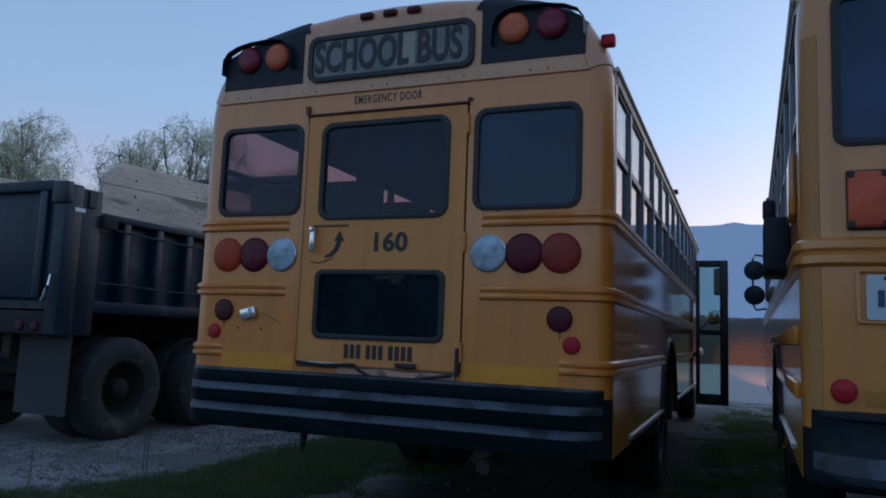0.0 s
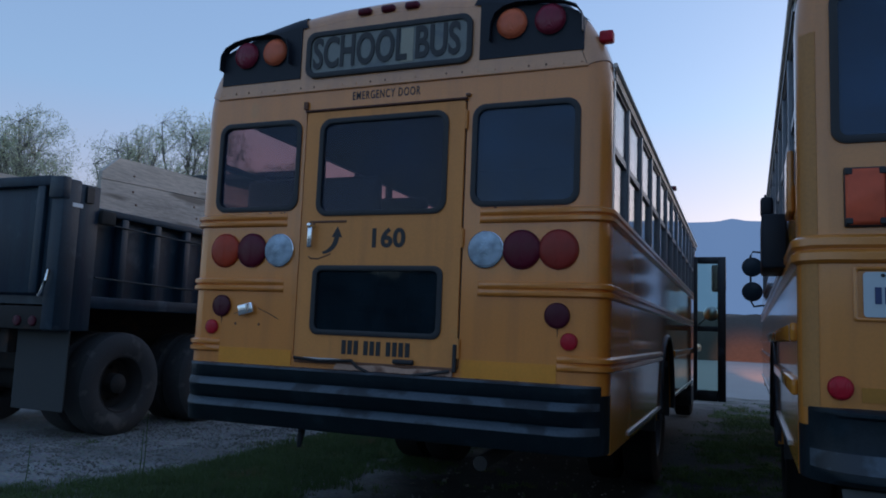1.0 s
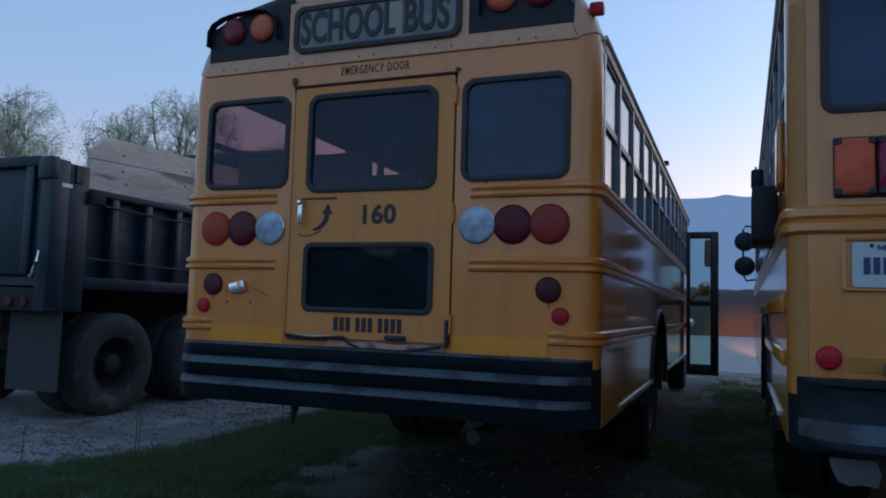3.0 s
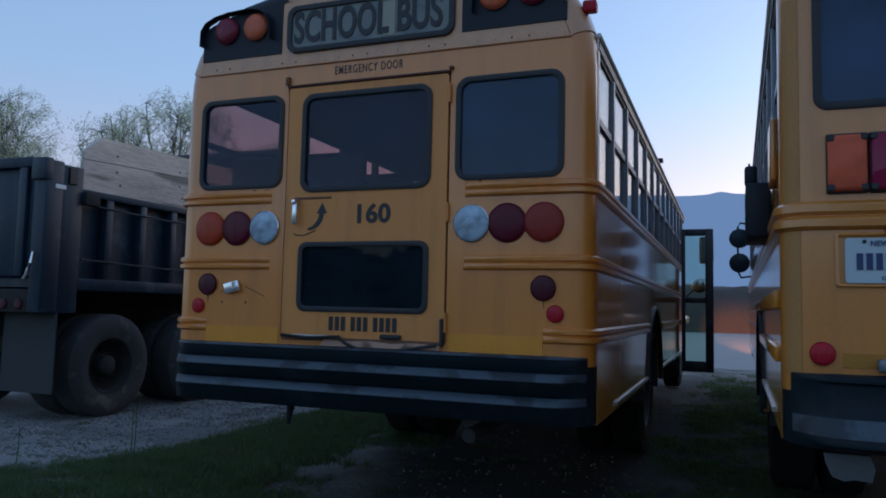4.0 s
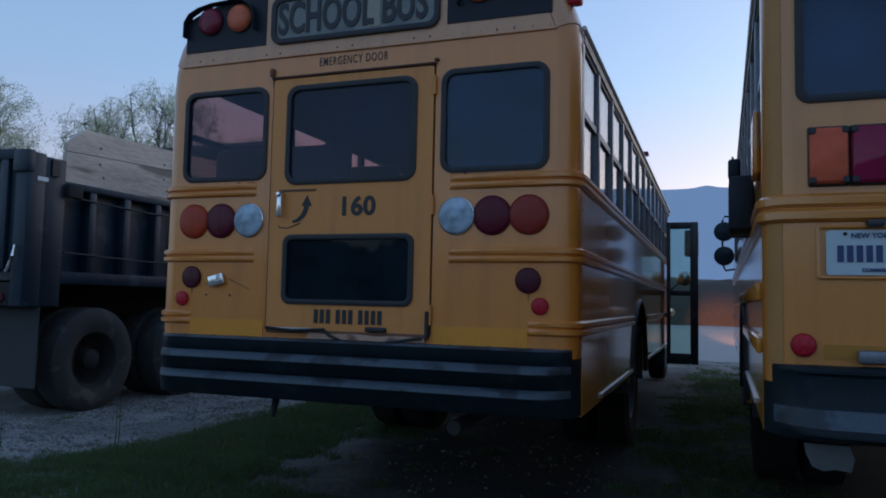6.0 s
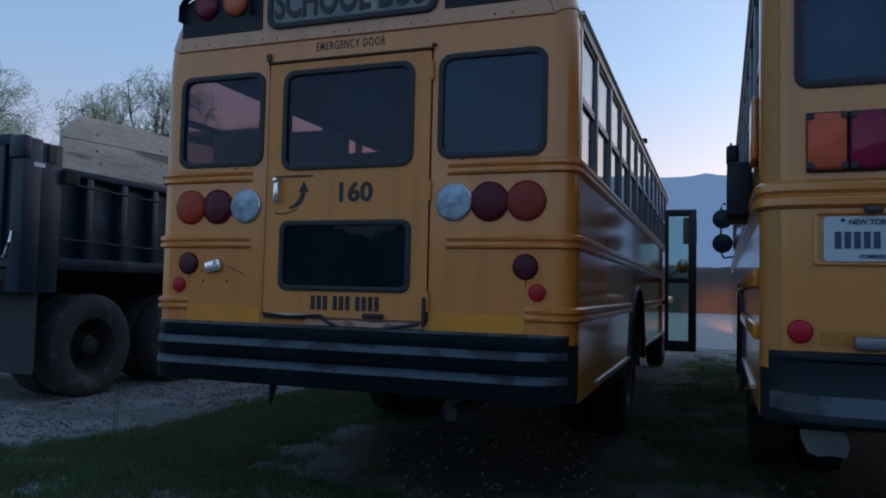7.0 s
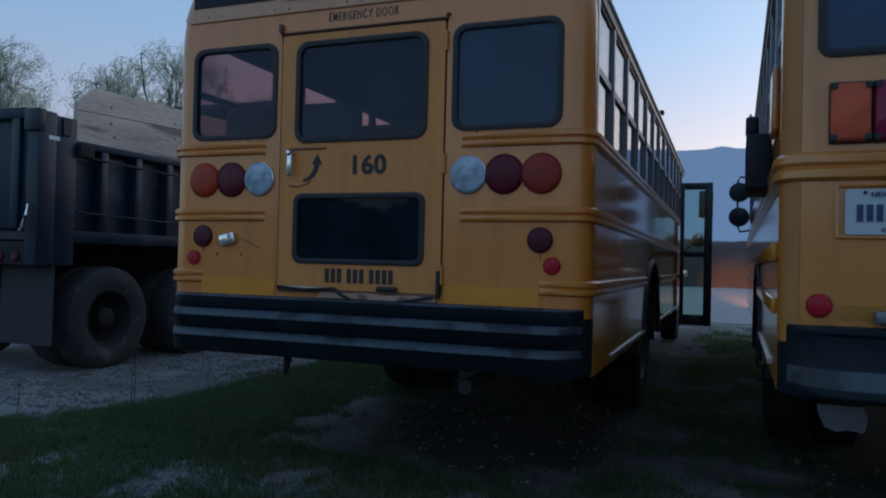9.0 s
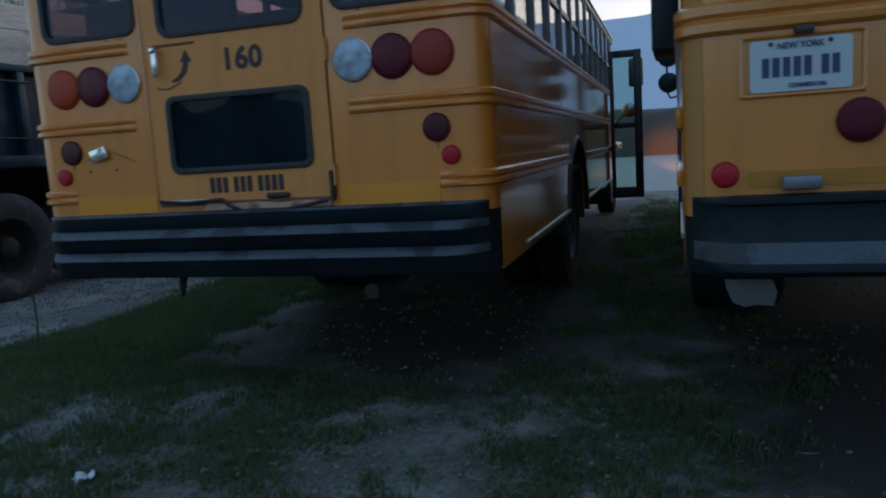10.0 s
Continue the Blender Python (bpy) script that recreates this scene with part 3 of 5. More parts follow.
def wheel(parent, x, y, radius, width, side, rim_mat=None, name="wheel"):
    """A wheel whose outer face looks along side * x."""
    w = new(name)
    w.parent = parent
    w.matrix_basis = Matrix.Translation((x, y, radius)) @ Matrix.Rotation(radians(90 * side), 4, "Y")
    r = radius
    tyre = lathe(bmesh.new(), [(r * 0.56, -width), (r * 0.62, -width), (r * 0.9, -width * 0.98), (r * 0.985, -width * 0.9), (r, -width * 0.75), (r, -width * 0.25), (r * 0.985, -width * 0.08), (r * 0.9, 0.004), (r * 0.75, 0.012), (r * 0.62, 0.0), (r * 0.56, -0.012), (r * 0.56, -width)], 44)
    part("tyre", tyre, TYRE if rim_mat is TRUCK_RUST else TYRE_SHADED, w, smooth=35)
    rim = lathe(bmesh.new(), [(r * 0.56, -0.01), (r * 0.53, -0.012), (r * 0.5, -0.05), (r * 0.47, -width * 0.55), (r * 0.3, -width * 0.62), (r * 0.2, -width * 0.55), (r * 0.19, -width * 0.2), (r * 0.12, -width * 0.12), (0, -width * 0.12)], 32)
    for k in range(8):
        a = 2 * math.pi * k / 8
        lathe(rim, [(0.016, 0), (0.016, 0.03), (0, 0.034)], 6, Matrix.Translation((r * 0.3 * math.cos(a), r * 0.3 * math.sin(a), -width * 0.62)))
    part("rim", rim, rim_mat or BLACK, w, smooth=35)
    return w


def bench_seat(parent, x0, x1, y):
    s = new("bench_seat")
    s.parent = parent
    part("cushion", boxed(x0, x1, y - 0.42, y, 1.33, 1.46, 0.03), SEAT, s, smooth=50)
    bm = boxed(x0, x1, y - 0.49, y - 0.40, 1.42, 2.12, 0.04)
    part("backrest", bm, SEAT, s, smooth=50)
    for x in (x0 + 0.08, x1 - 0.08):
        part("leg", boxed(x - 0.015, x + 0.015, y - 0.25, y - 0.2, 1.0, 1.33), BLACK, s)


def bus_shell(bus, length, wheel_y, pane_mat, pitch, first, seats, rails=None, skirt=0.62, far_pane=None, paint=None):
    """Body, roof, side walls, side windows, floor, seats and wheels: all but the rear wall's own fittings."""
    paint = paint or YELLOW
    rings, upper = [], [(1.22, 0.93)] + SECTION[1:-1] + [(-1.22, 0.93)]
    for i in range(7):
        a = radians(90 * i / 6)
        d, y = R * (1 - math.sin(a)), R * (1 - math.cos(a))
        rings.append([(x, y, z) for x, z in inset(upper, d)])
    rings.append([(x, 0.16, z) for x, z in upper])
    n = sum(1 for x, z in upper if x > 0 and z < 2.57)
    for k in (0, 1):
        part("rear_corner_shell", thick(loft(bmesh.new(), [(ring[:n], ring[-n:])[k] for ring in rings]), 0.02), paint, bus, "yellow rounded rear corner", smooth=40)
    cap = [[(x * 1.004, y - 0.005, z + 0.003) for x, y, z in ring[n - 1:len(ring) - n + 1]] for ring in rings]
    part("roof_cap", thick(loft(bmesh.new(), cap), 0.02), CAP_YELLOW, bus, "paler yellow roof cap lapped over the rear wall", smooth=40)
    top = [p for p in SECTION if p[1] >= 2.49]
    ys = [0.155] + [first + pitch * k for k in range(int((length - first) / pitch) + 1)] + [length]
    ridged = []
    for y in ys:                                       # lap joints of the roof sheets
        ridged += [[(x * 1.002, y - 0.012, z + 0.004) for x, z in top], [(x * 1.005, y, z + 0.009) for x, z in top], [(x * 1.002, y + 0.02, z + 0.004) for x, z in top]]
    part("roof", thick(loft(bmesh.new(), ridged), 0.02), ROOF_WHITE, bus, "pale painted roof with raised lap joints", smooth=30)
    for side in (1, -1):
        part("side_wall", plate_yz(arch(wheel_y, length, 0.60, skirt, 1.82, 0.155), side * 1.22, -side * 0.03), YELLOW_SIDE, bus, "glossy yellow ribbed side wall with a wheel arch")
        # black band painted in for the shade below the drip rail
        hdr = boxed(min(side * 1.222, side * 1.20), max(side * 1.222, side * 1.20), 0.16, length, 2.505, 2.55)
        part("header_shade_band", hdr, BLACK, bus)
        drip = tube(bmesh.new(), [(side * 1.225, 0.12 + k * (length - 0.12) / 6, 2.565) for k in range(7)], 0.013, 6)
        part("drip_rail", drip, ROOF_WHITE, bus, smooth=60)
        post_y = [first + pitch * k for k in range(int((length - first) / pitch) + 1)]
        if side < 0 and far_pane is not None:          # the driver's side has a wide push-out window next to the rear
            post_y = post_y[1:]
        for y in post_y:
            xo, xi = side * 1.218, side * 1.165
            part("window_post", boxed(min(xo, xi), max(xo, xi), y - 0.028, y + 0.028, 1.82, 2.508, 0.006), SASH, bus)
        edges = [0.16] + post_y
        for y0, y1 in zip(edges, edges[1:]):
            a, b = y0 + (0.028 if y0 > 0.2 else 0.0), y1 - 0.028
            unit = new("side_window")
            unit.parent = bus
            bm = bmesh.new()
            xa, xb = sorted((side * 1.208, side * 1.180))
            for z0, z1 in ((1.822, 1.845), (2.49, 2.504), (2.148, 2.185)):
                box(bm, xa, xb, a, b, z0, z1)
            for ya in (a, b - 0.016):
                box(bm, xa + 0.001, xb - 0.001, ya, ya + 0.016, 1.845, 2.49)
            part("frame", bm, SASH, unit, "dull aluminium sash")
            for z0, z1, off in ((1.84, 2.155, 0.0), (2.175, 2.495, 0.008)):
                p = part("pane", boxed(side * 1.192 + off * side - 0.002, side * 1.192 + off * side + 0.002, a + 0.01, b - 0.01, z0, z1), pane_mat if side > 0 or far_pane is None else far_pane, unit)
                p.visible_shadow = False
        for nm, x0, z0, z1, end in rails:
            if x0 is None:
                part(nm, boxed(min(side * 1.218, side * 1.242), max(side * 1.218, side * 1.242), 0.16, end, z0, z1, 0.01), YELLOW_SIDE, bus, "pressed rub rail along the side", smooth=40)
            else:
                part(nm, rail(x0, z0, z1, end, side), paint, bus, "double-ridged rub rail round the rear corner", smooth=50)
        part("lower_rail", boxed(min(side * 1.218, side * 1.24), max(side * 1.218, side * 1.24), wheel_y + 0.61, length, 1.04, 1.105, 0.008), YELLOW_SIDE, bus)
        for ya, yb in ((0.75, wheel_y - 0.62), (wheel_y + 0.62, length)):
            part("skirt_trim", boxed(min(side * 1.219, side * 1.232), max(side * 1.219, side * 1.232), ya, yb, skirt + 0.025, skirt + 0.048, 0.003), ALU, bus, "thin bright skirt trim")
        flare = [(side * 1.222, wheel_y + 0.60 * math.cos(math.pi * k / 12), 0.58 + 0.648 * math.sin(math.pi * k / 12)) for k in range(13)]
        part("arch_flare", tube(bmesh.new(), [(flare[0][0], flare[0][1], skirt)] + flare + [(flare[-1][0], flare[-1][1], skirt)], 0.022, 8), BLACK, bus, "black rubber lip round the wheel arch", smooth=60)
        for ya in (wheel_y - 0.66, wheel_y + 0.62):
            part("wheel_housing", boxed(min(side * 0.52, side * 1.19), max(side * 0.52, side * 1.19), ya, ya + 0.03, 0.5, 1.26), BLACK, bus)
        part("wheel_housing", boxed(min(side * 0.52, side * 1.19), max(side * 0.52, side * 1.19), wheel_y - 0.62, wheel_y + 0.62, 1.24, 1.26), BLACK, bus)
        wheel(bus, side * 1.16, wheel_y, 0.50, 0.26, side, BLACK)
        wheel(bus, side * 0.86, wheel_y, 0.50, 0.26, side, BLACK)
        part("wheel_housing", plate_yz([(wheel_y - 0.62, 0.62), (wheel_y - 0.62, 1.26), (wheel_y + 0.62, 1.26), (wheel_y + 0.62, 0.62)], side * 0.52, side * 0.02), BLACK, bus)
    lining = inset(top, 0.05)
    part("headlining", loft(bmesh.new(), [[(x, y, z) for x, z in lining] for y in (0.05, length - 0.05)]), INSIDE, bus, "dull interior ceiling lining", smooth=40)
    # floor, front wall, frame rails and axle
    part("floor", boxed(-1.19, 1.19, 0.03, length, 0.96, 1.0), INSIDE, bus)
    hole = rounded(-1.0, 1.0, 1.75, 2.65, 0.1)
    outer = [(1.2, 0.62), (1.2, 2.5), (1.0, 2.86), (0.6, 2.97), (-0.6, 2.97), (-1.0, 2.86), (-1.2, 2.5), (-1.2, 0.62)]
    part("front_wall", holed(bmesh.new(), outer, [hole], length - 0.03, 0.03), YELLOW, bus)
    shield = part("windshield", sheet(bmesh.new(), hole, length - 0.02, 0.005), PANE, bus)
    shield.visible_shadow = False
    for x in (-0.45, 0.45):
        part("frame_rail", boxed(x - 0.05, x + 0.05, 0.1, length + 2.0, 0.70, 0.94, 0.01), BLACK, bus)
    part("rear_axle", tube(bmesh.new(), [(-0.9, wheel_y, 0.5), (-0.2, wheel_y, 0.5), (0, wheel_y, 0.5), (0.2, wheel_y, 0.5), (0.9, wheel_y, 0.5)], [0.07, 0.08, 0.19, 0.08, 0.07], 12), BLACK, bus, smooth=50)
    part("hood", boxed(-0.85, 0.85, length, length + 2.1, 0.75, 1.62, 0.12), YELLOW, bus, smooth=50)
    for side in (1, -1):
        wheel(bus, side * 1.08, length + 1.5, 0.49, 0.26, side, BLACK)
        part("fender", boxed(min(side * 0.7, side * 1.2), max(side * 0.7, side * 1.2), length + 0.9, length + 2.1, 1.02, 1.15, 0.05), YELLOW, bus, smooth=50)
    if seats:
        for k in range(int((length - 1.6) / 0.72)):
            for x0, x1 in ((0.20, 1.15), (-1.15, -0.20)):
                bench_seat(bus, x0, x1, 0.85 + 0.72 * k)


def ribbed_bumper(name, bus, prof, mat, back=0.153, corner=0.13, label="", lit_wear=()):
    path = [(-1.15, back, -1, 0), (-1.15, corner, -1, 0)]
    for i in range(1, 7):
        a = radians(90 * i / 6)
        path.append((-1.15 + corner - corner * math.cos(a), corner - corner * math.sin(a), -math.cos(a), -math.sin(a)))
    path = path + [(-x, y, -nx, ny) for x, y, nx, ny in path[::-1]]
    rows = []
    for x, y, nx, ny in path:                          # the ribs run out towards the ends
        k = min(1.0, max(0.0, abs(nx) * 1.5 - 0.2))
        rows.append([(x + nx * (q - 0.01), y + ny * q, z) for q, z in ((o if o < 0.05 else o * (1 - k) + 0.078 * k, z) for o, z in prof)])
    bm = loft(bmesh.new(), rows)
    bumper = part(name, thick(bm, 0.006), mat, bus, label, smooth=35)
    for a, c in lit_wear:                                  # upper edges of the ribs, scuffed and painted paler for the sky light
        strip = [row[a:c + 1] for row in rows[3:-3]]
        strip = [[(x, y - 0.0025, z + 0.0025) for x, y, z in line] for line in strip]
        part("worn_lit_edge", loft(bmesh.new(), strip), WORN_LIT, bumper, "scuffed rib edge painted paler for the sky light on it", smooth=35)
    return bumper


def bars(parent, x0, x1, z, height, groups, mat, y, name="writing_bar"):
    """Unreadable or withheld writing, as plain upright bars."""
    n = sum(groups) + 0.6 * (len(groups) - 1)
    w = (x1 - x0) / n
    x = x0
    for g in groups:
        bm = bmesh.new()
        for k in range(g):
            box(bm, x + 0.16 * w, x + 0.84 * w, y - 0.0015, y + 0.001, z - height / 2, z + height / 2)
            x += w
        part(name, bm, mat, parent)
        x += 0.6 * w


def wall_outline():
    pts = inset([p for p in SECTION if 1.0 < p[1] < 2.57], R - 0.002)
    return [(pts[0][0], 0.93)] + pts + [(pts[-1][0], 0.93)]


def cap_outline():
    return inset([p for p in SECTION if p[1] > 2.56], R - 0.002)


def rear_cap(bus):
    """The upper rear panel, which laps over the wall below with a rolled lip and a row of rivets."""
    wall = part("cap_panel", holed(bmesh.new(), cap_outline(), [], -0.006, 0.034), CAP_YELLOW, bus, "paler yellow upper rear panel")
    part("lap_lip", tube(bmesh.new(), [(-1.115, -0.003, 2.534), (-0.5, -0.005, 2.535), (0.5, -0.005, 2.535), (1.115, -0.003, 2.534)], 0.007, 8), CAP_YELLOW, wall, smooth=60)
    for k in range(25):
        x = -1.08 + 0.09 * k
        part("rivet", lathe(bmesh.new(), [(0.006, 0), (0.005, 0.003), (0, 0.004)], 7, Matrix.Translation((x, -0.006, 2.558 + 0.002 * math.sin(5 * x))) @ TO_REAR), RUST if k % 5 in (1, 2) else CAP_YELLOW, wall)


def build_bus_with_lamps():
    bus = thing("school_bus", "weathered yellow school bus with black ribbed rear bumper parked on gravel", "school bus")
    bus_shell(bus, 7.75, 3.15, PANE, 0.597, 0.711, True, (("belt_rail", 0.575, 1.755, 1.83, 7.75), ("middle_rail", 0.575, 1.385, 1.46, 7.75), ("lower_rail", 0.985, 1.035, 1.11, 2.55)), skirt=0.645, far_pane=BRONZE_PANE)
    door_hole = rounded(-0.488, 0.488, 1.012, 2.412, 0.012, 2)
    holes = [rounded(-1.075, -0.52, 1.85, 2.37, 0.07), rounded(0.525, 1.075, 1.845, 2.37, 0.07), door_hole]
    wall = part("rear_wall", holed(bmesh.new(), wall_outline(), holes, 0.0, 0.03), YELLOW, bus, "flat yellow rear wall, faded, with rust spots")
    rear_cap(bus)
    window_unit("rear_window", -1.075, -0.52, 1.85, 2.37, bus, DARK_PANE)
    window_unit("rear_window", 0.525, 1.075, 1.845, 2.37, bus, SKY_HAZED_PANE)
    # emergency door
    win_hi, win_lo = (-0.382, 0.384, 1.815, 2.355), (-0.378, 0.382, 1.165, 1.53)
    hi, lo = rounded(*win_hi, 0.07), rounded(*win_lo, 0.05)
    door = part("emergency_door", holed(bmesh.new(), rounded(-0.478, 0.478, 1.018, 2.404, 0.012, 2), [hi, lo], -0.008, 0.034), DOOR_YELLOW, bus, "faded yellow emergency door with two windows")
    for x in (-0.483, 0.483):
        part("door_seal", boxed(x - 0.012, x + 0.012, 0.012, 0.029, 1.02, 2.40), RUBBER, bus)
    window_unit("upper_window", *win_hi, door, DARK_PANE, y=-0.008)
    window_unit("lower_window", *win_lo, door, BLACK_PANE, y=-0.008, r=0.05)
    part("drip_cap", boxed(-0.49, 0.49, -0.018, 0.0, 2.408, 2.420, 0.003), RUST_DARK, bus, "rusty drip strip over the door")
    for x in (-0.492, 0.492):
        part("door_clip", boxed(x - 0.012, x + 0.012, -0.02, 0.0, 2.425, 2.47 if x < 0 else 2.44, 0.004), RUST, bus)
    for z in (1.12, 1.68, 2.3):
        part("hinge", tube(bmesh.new(), [(0.485, -0.012, z - 0.05), (0.485, -0.012, z + 0.05)], 0.009, 8), DOOR_YELLOW, door, smooth=60)
    handle = part("handle", boxed(-0.412, -0.382, -0.052, -0.03, 1.63, 1.765, 0.008), CHROME, door, "chrome pull handle", smooth=50)
    part("handle_pivot", lathe(bmesh.new(), [(0.017, 0), (0.017, 0.045), (0.01, 0.055), (0, 0.056)], 14, Matrix.Translation((-0.397, -0.008, 1.755)) @ TO_REAR), CHROME, handle, smooth=40)
    part("handle_track", boxed(-0.42, -0.19, -0.014, -0.006, 1.772, 1.784, 0.003), RUST, door)
    part("rust_scar", tube(bmesh.new(), [(-0.42, -0.008, 1.585), (-0.405, -0.008, 1.575), (-0.36, -0.008, 1.572), (-0.31, -0.008, 1.588), (-0.28, -0.008, 1.60)], 0.004, 5), RUST, door)
    arrow = bmesh.new()
    rows = []
    for k in range(15):                                # a band that swells towards its head
        a, w = radians(4 + 84 * k / 14), 0.006 + 0.009 * math.sin(math.pi * min(1, k / 11) / 2)
        rows.append([(-0.338 + (0.092 + d) * math.sin(a), -0.0095, 1.698 - (0.092 + d) * math.cos(a)) for d in (-w, w)])
    loft(arrow, rows)
    arrow.faces.new([arrow.verts.new(q) for q in ((-0.278, -0.0097, 1.692), (-0.212, -0.0097, 1.690), (-0.243, -0.0097, 1.752))])
    part("arrow_mark", arrow, INK, door, "painted black turning arrow")
    face = pose(0, 0, 0, 90, 0, 0)
    text("fleet_number", "160", 0.138, INK, door, Matrix.Translation((0.057, -0.0098, 1.679)) @ face, 1.04, 0.0045, spacing=1.03)
    bars(door, -0.185, 0.225, 1.098, 0.074, (3, 3, 4), INK, -0.0095, "phone_number_bar")
    text("emergency_lettering", "EMERGENCY DOOR", 0.066, INK, bus, Matrix.Translation((0.006, -0.0015, 2.482)) @ face, 0.60, 0.0004, spacing=1.22)
    # header sign
    sign = part("header_sign", sheet(bmesh.new(), rounded(-0.485, 0.485, 2.625, 2.855, 0.05), -0.014, 0.012), SIGN, bus, "framed sign panel with weathered glass")
    part("sign_frame", ring_frame(bmesh.new(), rounded(-0.505, 0.505, 2.605, 2.875, 0.06), rounded(-0.475, 0.475, 2.633, 2.847, 0.045), -0.028, -0.004), RUBBER, sign, smooth=50)
    part("pale_patch", boxed(0.092, 0.165, -0.0165, -0.0145, 2.645, 2.835), SIGN_PALE, sign)
    text("sign_lettering", "SCHOOL", 0.25, INK, sign, Matrix.Translation((-0.168, -0.0185, 2.738)) @ face, 0.585, 0.0058)
    text("sign_lettering", "BUS", 0.25, INK, sign, Matrix.Translation((0.305, -0.0185, 2.738)) @ face, 0.62, 0.0058)
    # warning lamps on black panels
    for side in (1, -1):
        outer = [(0.545, 2.614), (1.09, 2.614), (1.09, 2.775), (1.06, 2.815), (0.99, 2.845), (0.88, 2.872), (0.75, 2.895), (0.57, 2.922), (0.545, 2.924)]
        panel = part("warning_panel", sheet(bmesh.new(), [(side * x, z) for x, z in outer], -0.012, 0.09), PANEL_BLACK, bus, "black painted warning lamp panel")
        wrap_pts = [p for p in HALF if 0.55 < p[0] < 1.1] + [(0.548, 3.0)]
        wrap_rings = []
        for i in range(7):
            a = radians(90 * i / 6)
            wrap_rings.append([(side * x * 1.007, R * (1 - math.cos(a)) - 0.012, z + 0.008) for x, z in inset(wrap_pts, R * (1 - math.sin(a)))])
        part("panel_wrap", loft(bmesh.new(), wrap_rings), PANEL_BLACK, panel, smooth=50)
        hood = bmesh.new()
        arch_pts = [(0.605, 2.70), (0.608, 2.79), (0.63, 2.845), (0.68, 2.878), (0.75, 2.89), (0.90, 2.882), (0.99, 2.865), (1.055, 2.835), (1.086, 2.79), (1.088, 2.70)]
        loft(hood, [[(side * x, y, z) for x, z in arch_pts] for y in (-0.008, -0.03, -0.055)])
        part("lamp_hood", thick(hood, 0.005), PANEL_BLACK, panel, "black visor over the warning lamps", smooth=50)
        round_lamp("amber_warning_lamp", side * 0.72, 2.785, 0.077, AMBER_WARN, panel, "round amber warning lamp", -0.016)
        round_lamp("red_warning_lamp", side * 0.92, 2.785, 0.077, RED_WARN, panel, "round red warning lamp", -0.016)
    for x in (-0.145, 0.0, 0.145):
        bm = boxed(x - 0.042, x + 0.042, -0.028, 0.03, 2.945, 2.985, 0.015)
        part("clearance_lamp", bm, RED, bus, "small red clearance lamp", smooth=60)
    for x in (1.19,):
        bm = boxed(x - 0.035, x + 0.035, 0.03, 0.09, 2.66, 2.72, 0.012, Matrix.Identity(4))
        part("corner_marker_lamp", bm, RED_BRIGHT, bus, "small red corner marker lamp", smooth=60)
    for y in (3.9,):
        for x in (-1.2, 1.2):
            part("side_marker_lamp", boxed(x - 0.03, x + 0.03, y, y + 0.08, 2.66, 2.70, 0.01), RED, bus)
    # tail lamps
    for side in (1, -1):
        round_lamp("reversing_lamp", side * 0.614, 1.62, 0.092, CLEAR, bus, "round clear reversing lamp", height=0.022, bezel=CHROME, facets=14)
        round_lamp("tail_lamp", side * 0.80, 1.62, 0.095, RED, bus, "round dark red tail lamp", height=0.016)
        round_lamp("turn_lamp", side * 0.985, 1.62, 0.095, AMBER if side < 0 else AMBER_FADED, bus, "round amber turn lamp, unlit", height=0.016)
        round_lamp("reflector", side * 0.985, 1.30, 0.060, DARK_RED, bus, "dark red reflector", height=0.008)
        round_lamp("marker_reflector", side * 1.045, 1.177, 0.040, RED_BRIGHT, bus, "small bright red reflector", height=0.01)
        part("kick_strip", boxed(min(side * 0.50, side * 0.985), max(side * 0.50, side * 0.985), -0.0035, -0.0005, 0.972, 1.066), YELLOW_FRESH, bus, "strip of fresher yellow paint")
    part("bent_latch", boxed(-0.855, -0.755, -0.03, -0.012, 1.255, 1.315, 0.005, Matrix.Translation((-0.80, 0, 1.285)) @ Matrix.Rotation(radians(-14), 4, "Y") @ Matrix.Translation((0.80, 0, -1.285))), CHROME, bus, "bent chrome latch plate", smooth=40)
    for pts in (((-0.90, 1.255), (-0.84, 1.275)), ((-0.735, 1.29), (-0.66, 1.262), (-0.60, 1.235))):
        part("scratch", tube(bmesh.new(), [(x, -0.0005, z) for x, z in pts], 0.0022, 5), RUST, bus)
    part("latch_tongue", boxed(-0.79, -0.772, -0.05, -0.004, 1.27, 1.315, 0.004), CHROME, bus)
    for x, z in ((-0.885, 1.20), (-0.725, 1.20), (-0.69, 1.83), (-0.62, 1.83), (-0.24, 2.605), (-0.22, 2.555), (0.62, 2.575), (0.70, 2.585), (0.83, 2.59), (0.86, 2.595), (0.90, 2.595), (0.655, 1.835), (0.95, 1.86)):
        part("rivet", lathe(bmesh.new(), [(0.008, 0), (0.006, 0.004), (0, 0.005)], 8, Matrix.Translation((x, 0, z)) @ TO_REAR), RUST, bus)
    for side in (1, -1):
        for k in range(14):
            part("rivet", lathe(bmesh.new(), [(0.007, 0), (0.005, 0.003), (0, 0.004)], 8, Matrix.Translation((side * 1.22, 0.125, 1.15 + 0.1 * k)) @ Matrix.Rotation(radians(90 * side), 4, "Y")), YELLOW, bus)
    # white strips that paint in the sky glow mirrored along the corners
    for side in (1, -1):
        part("corner_sheen_strip", boxed(min(side * 1.219, side * 1.2235), max(side * 1.219, side * 1.2235), 0.112, 0.158, 1.835, 2.49, 0.002), ROOF_WHITE, bus, "pale strip painted for the sky's sheen beside the first side window")
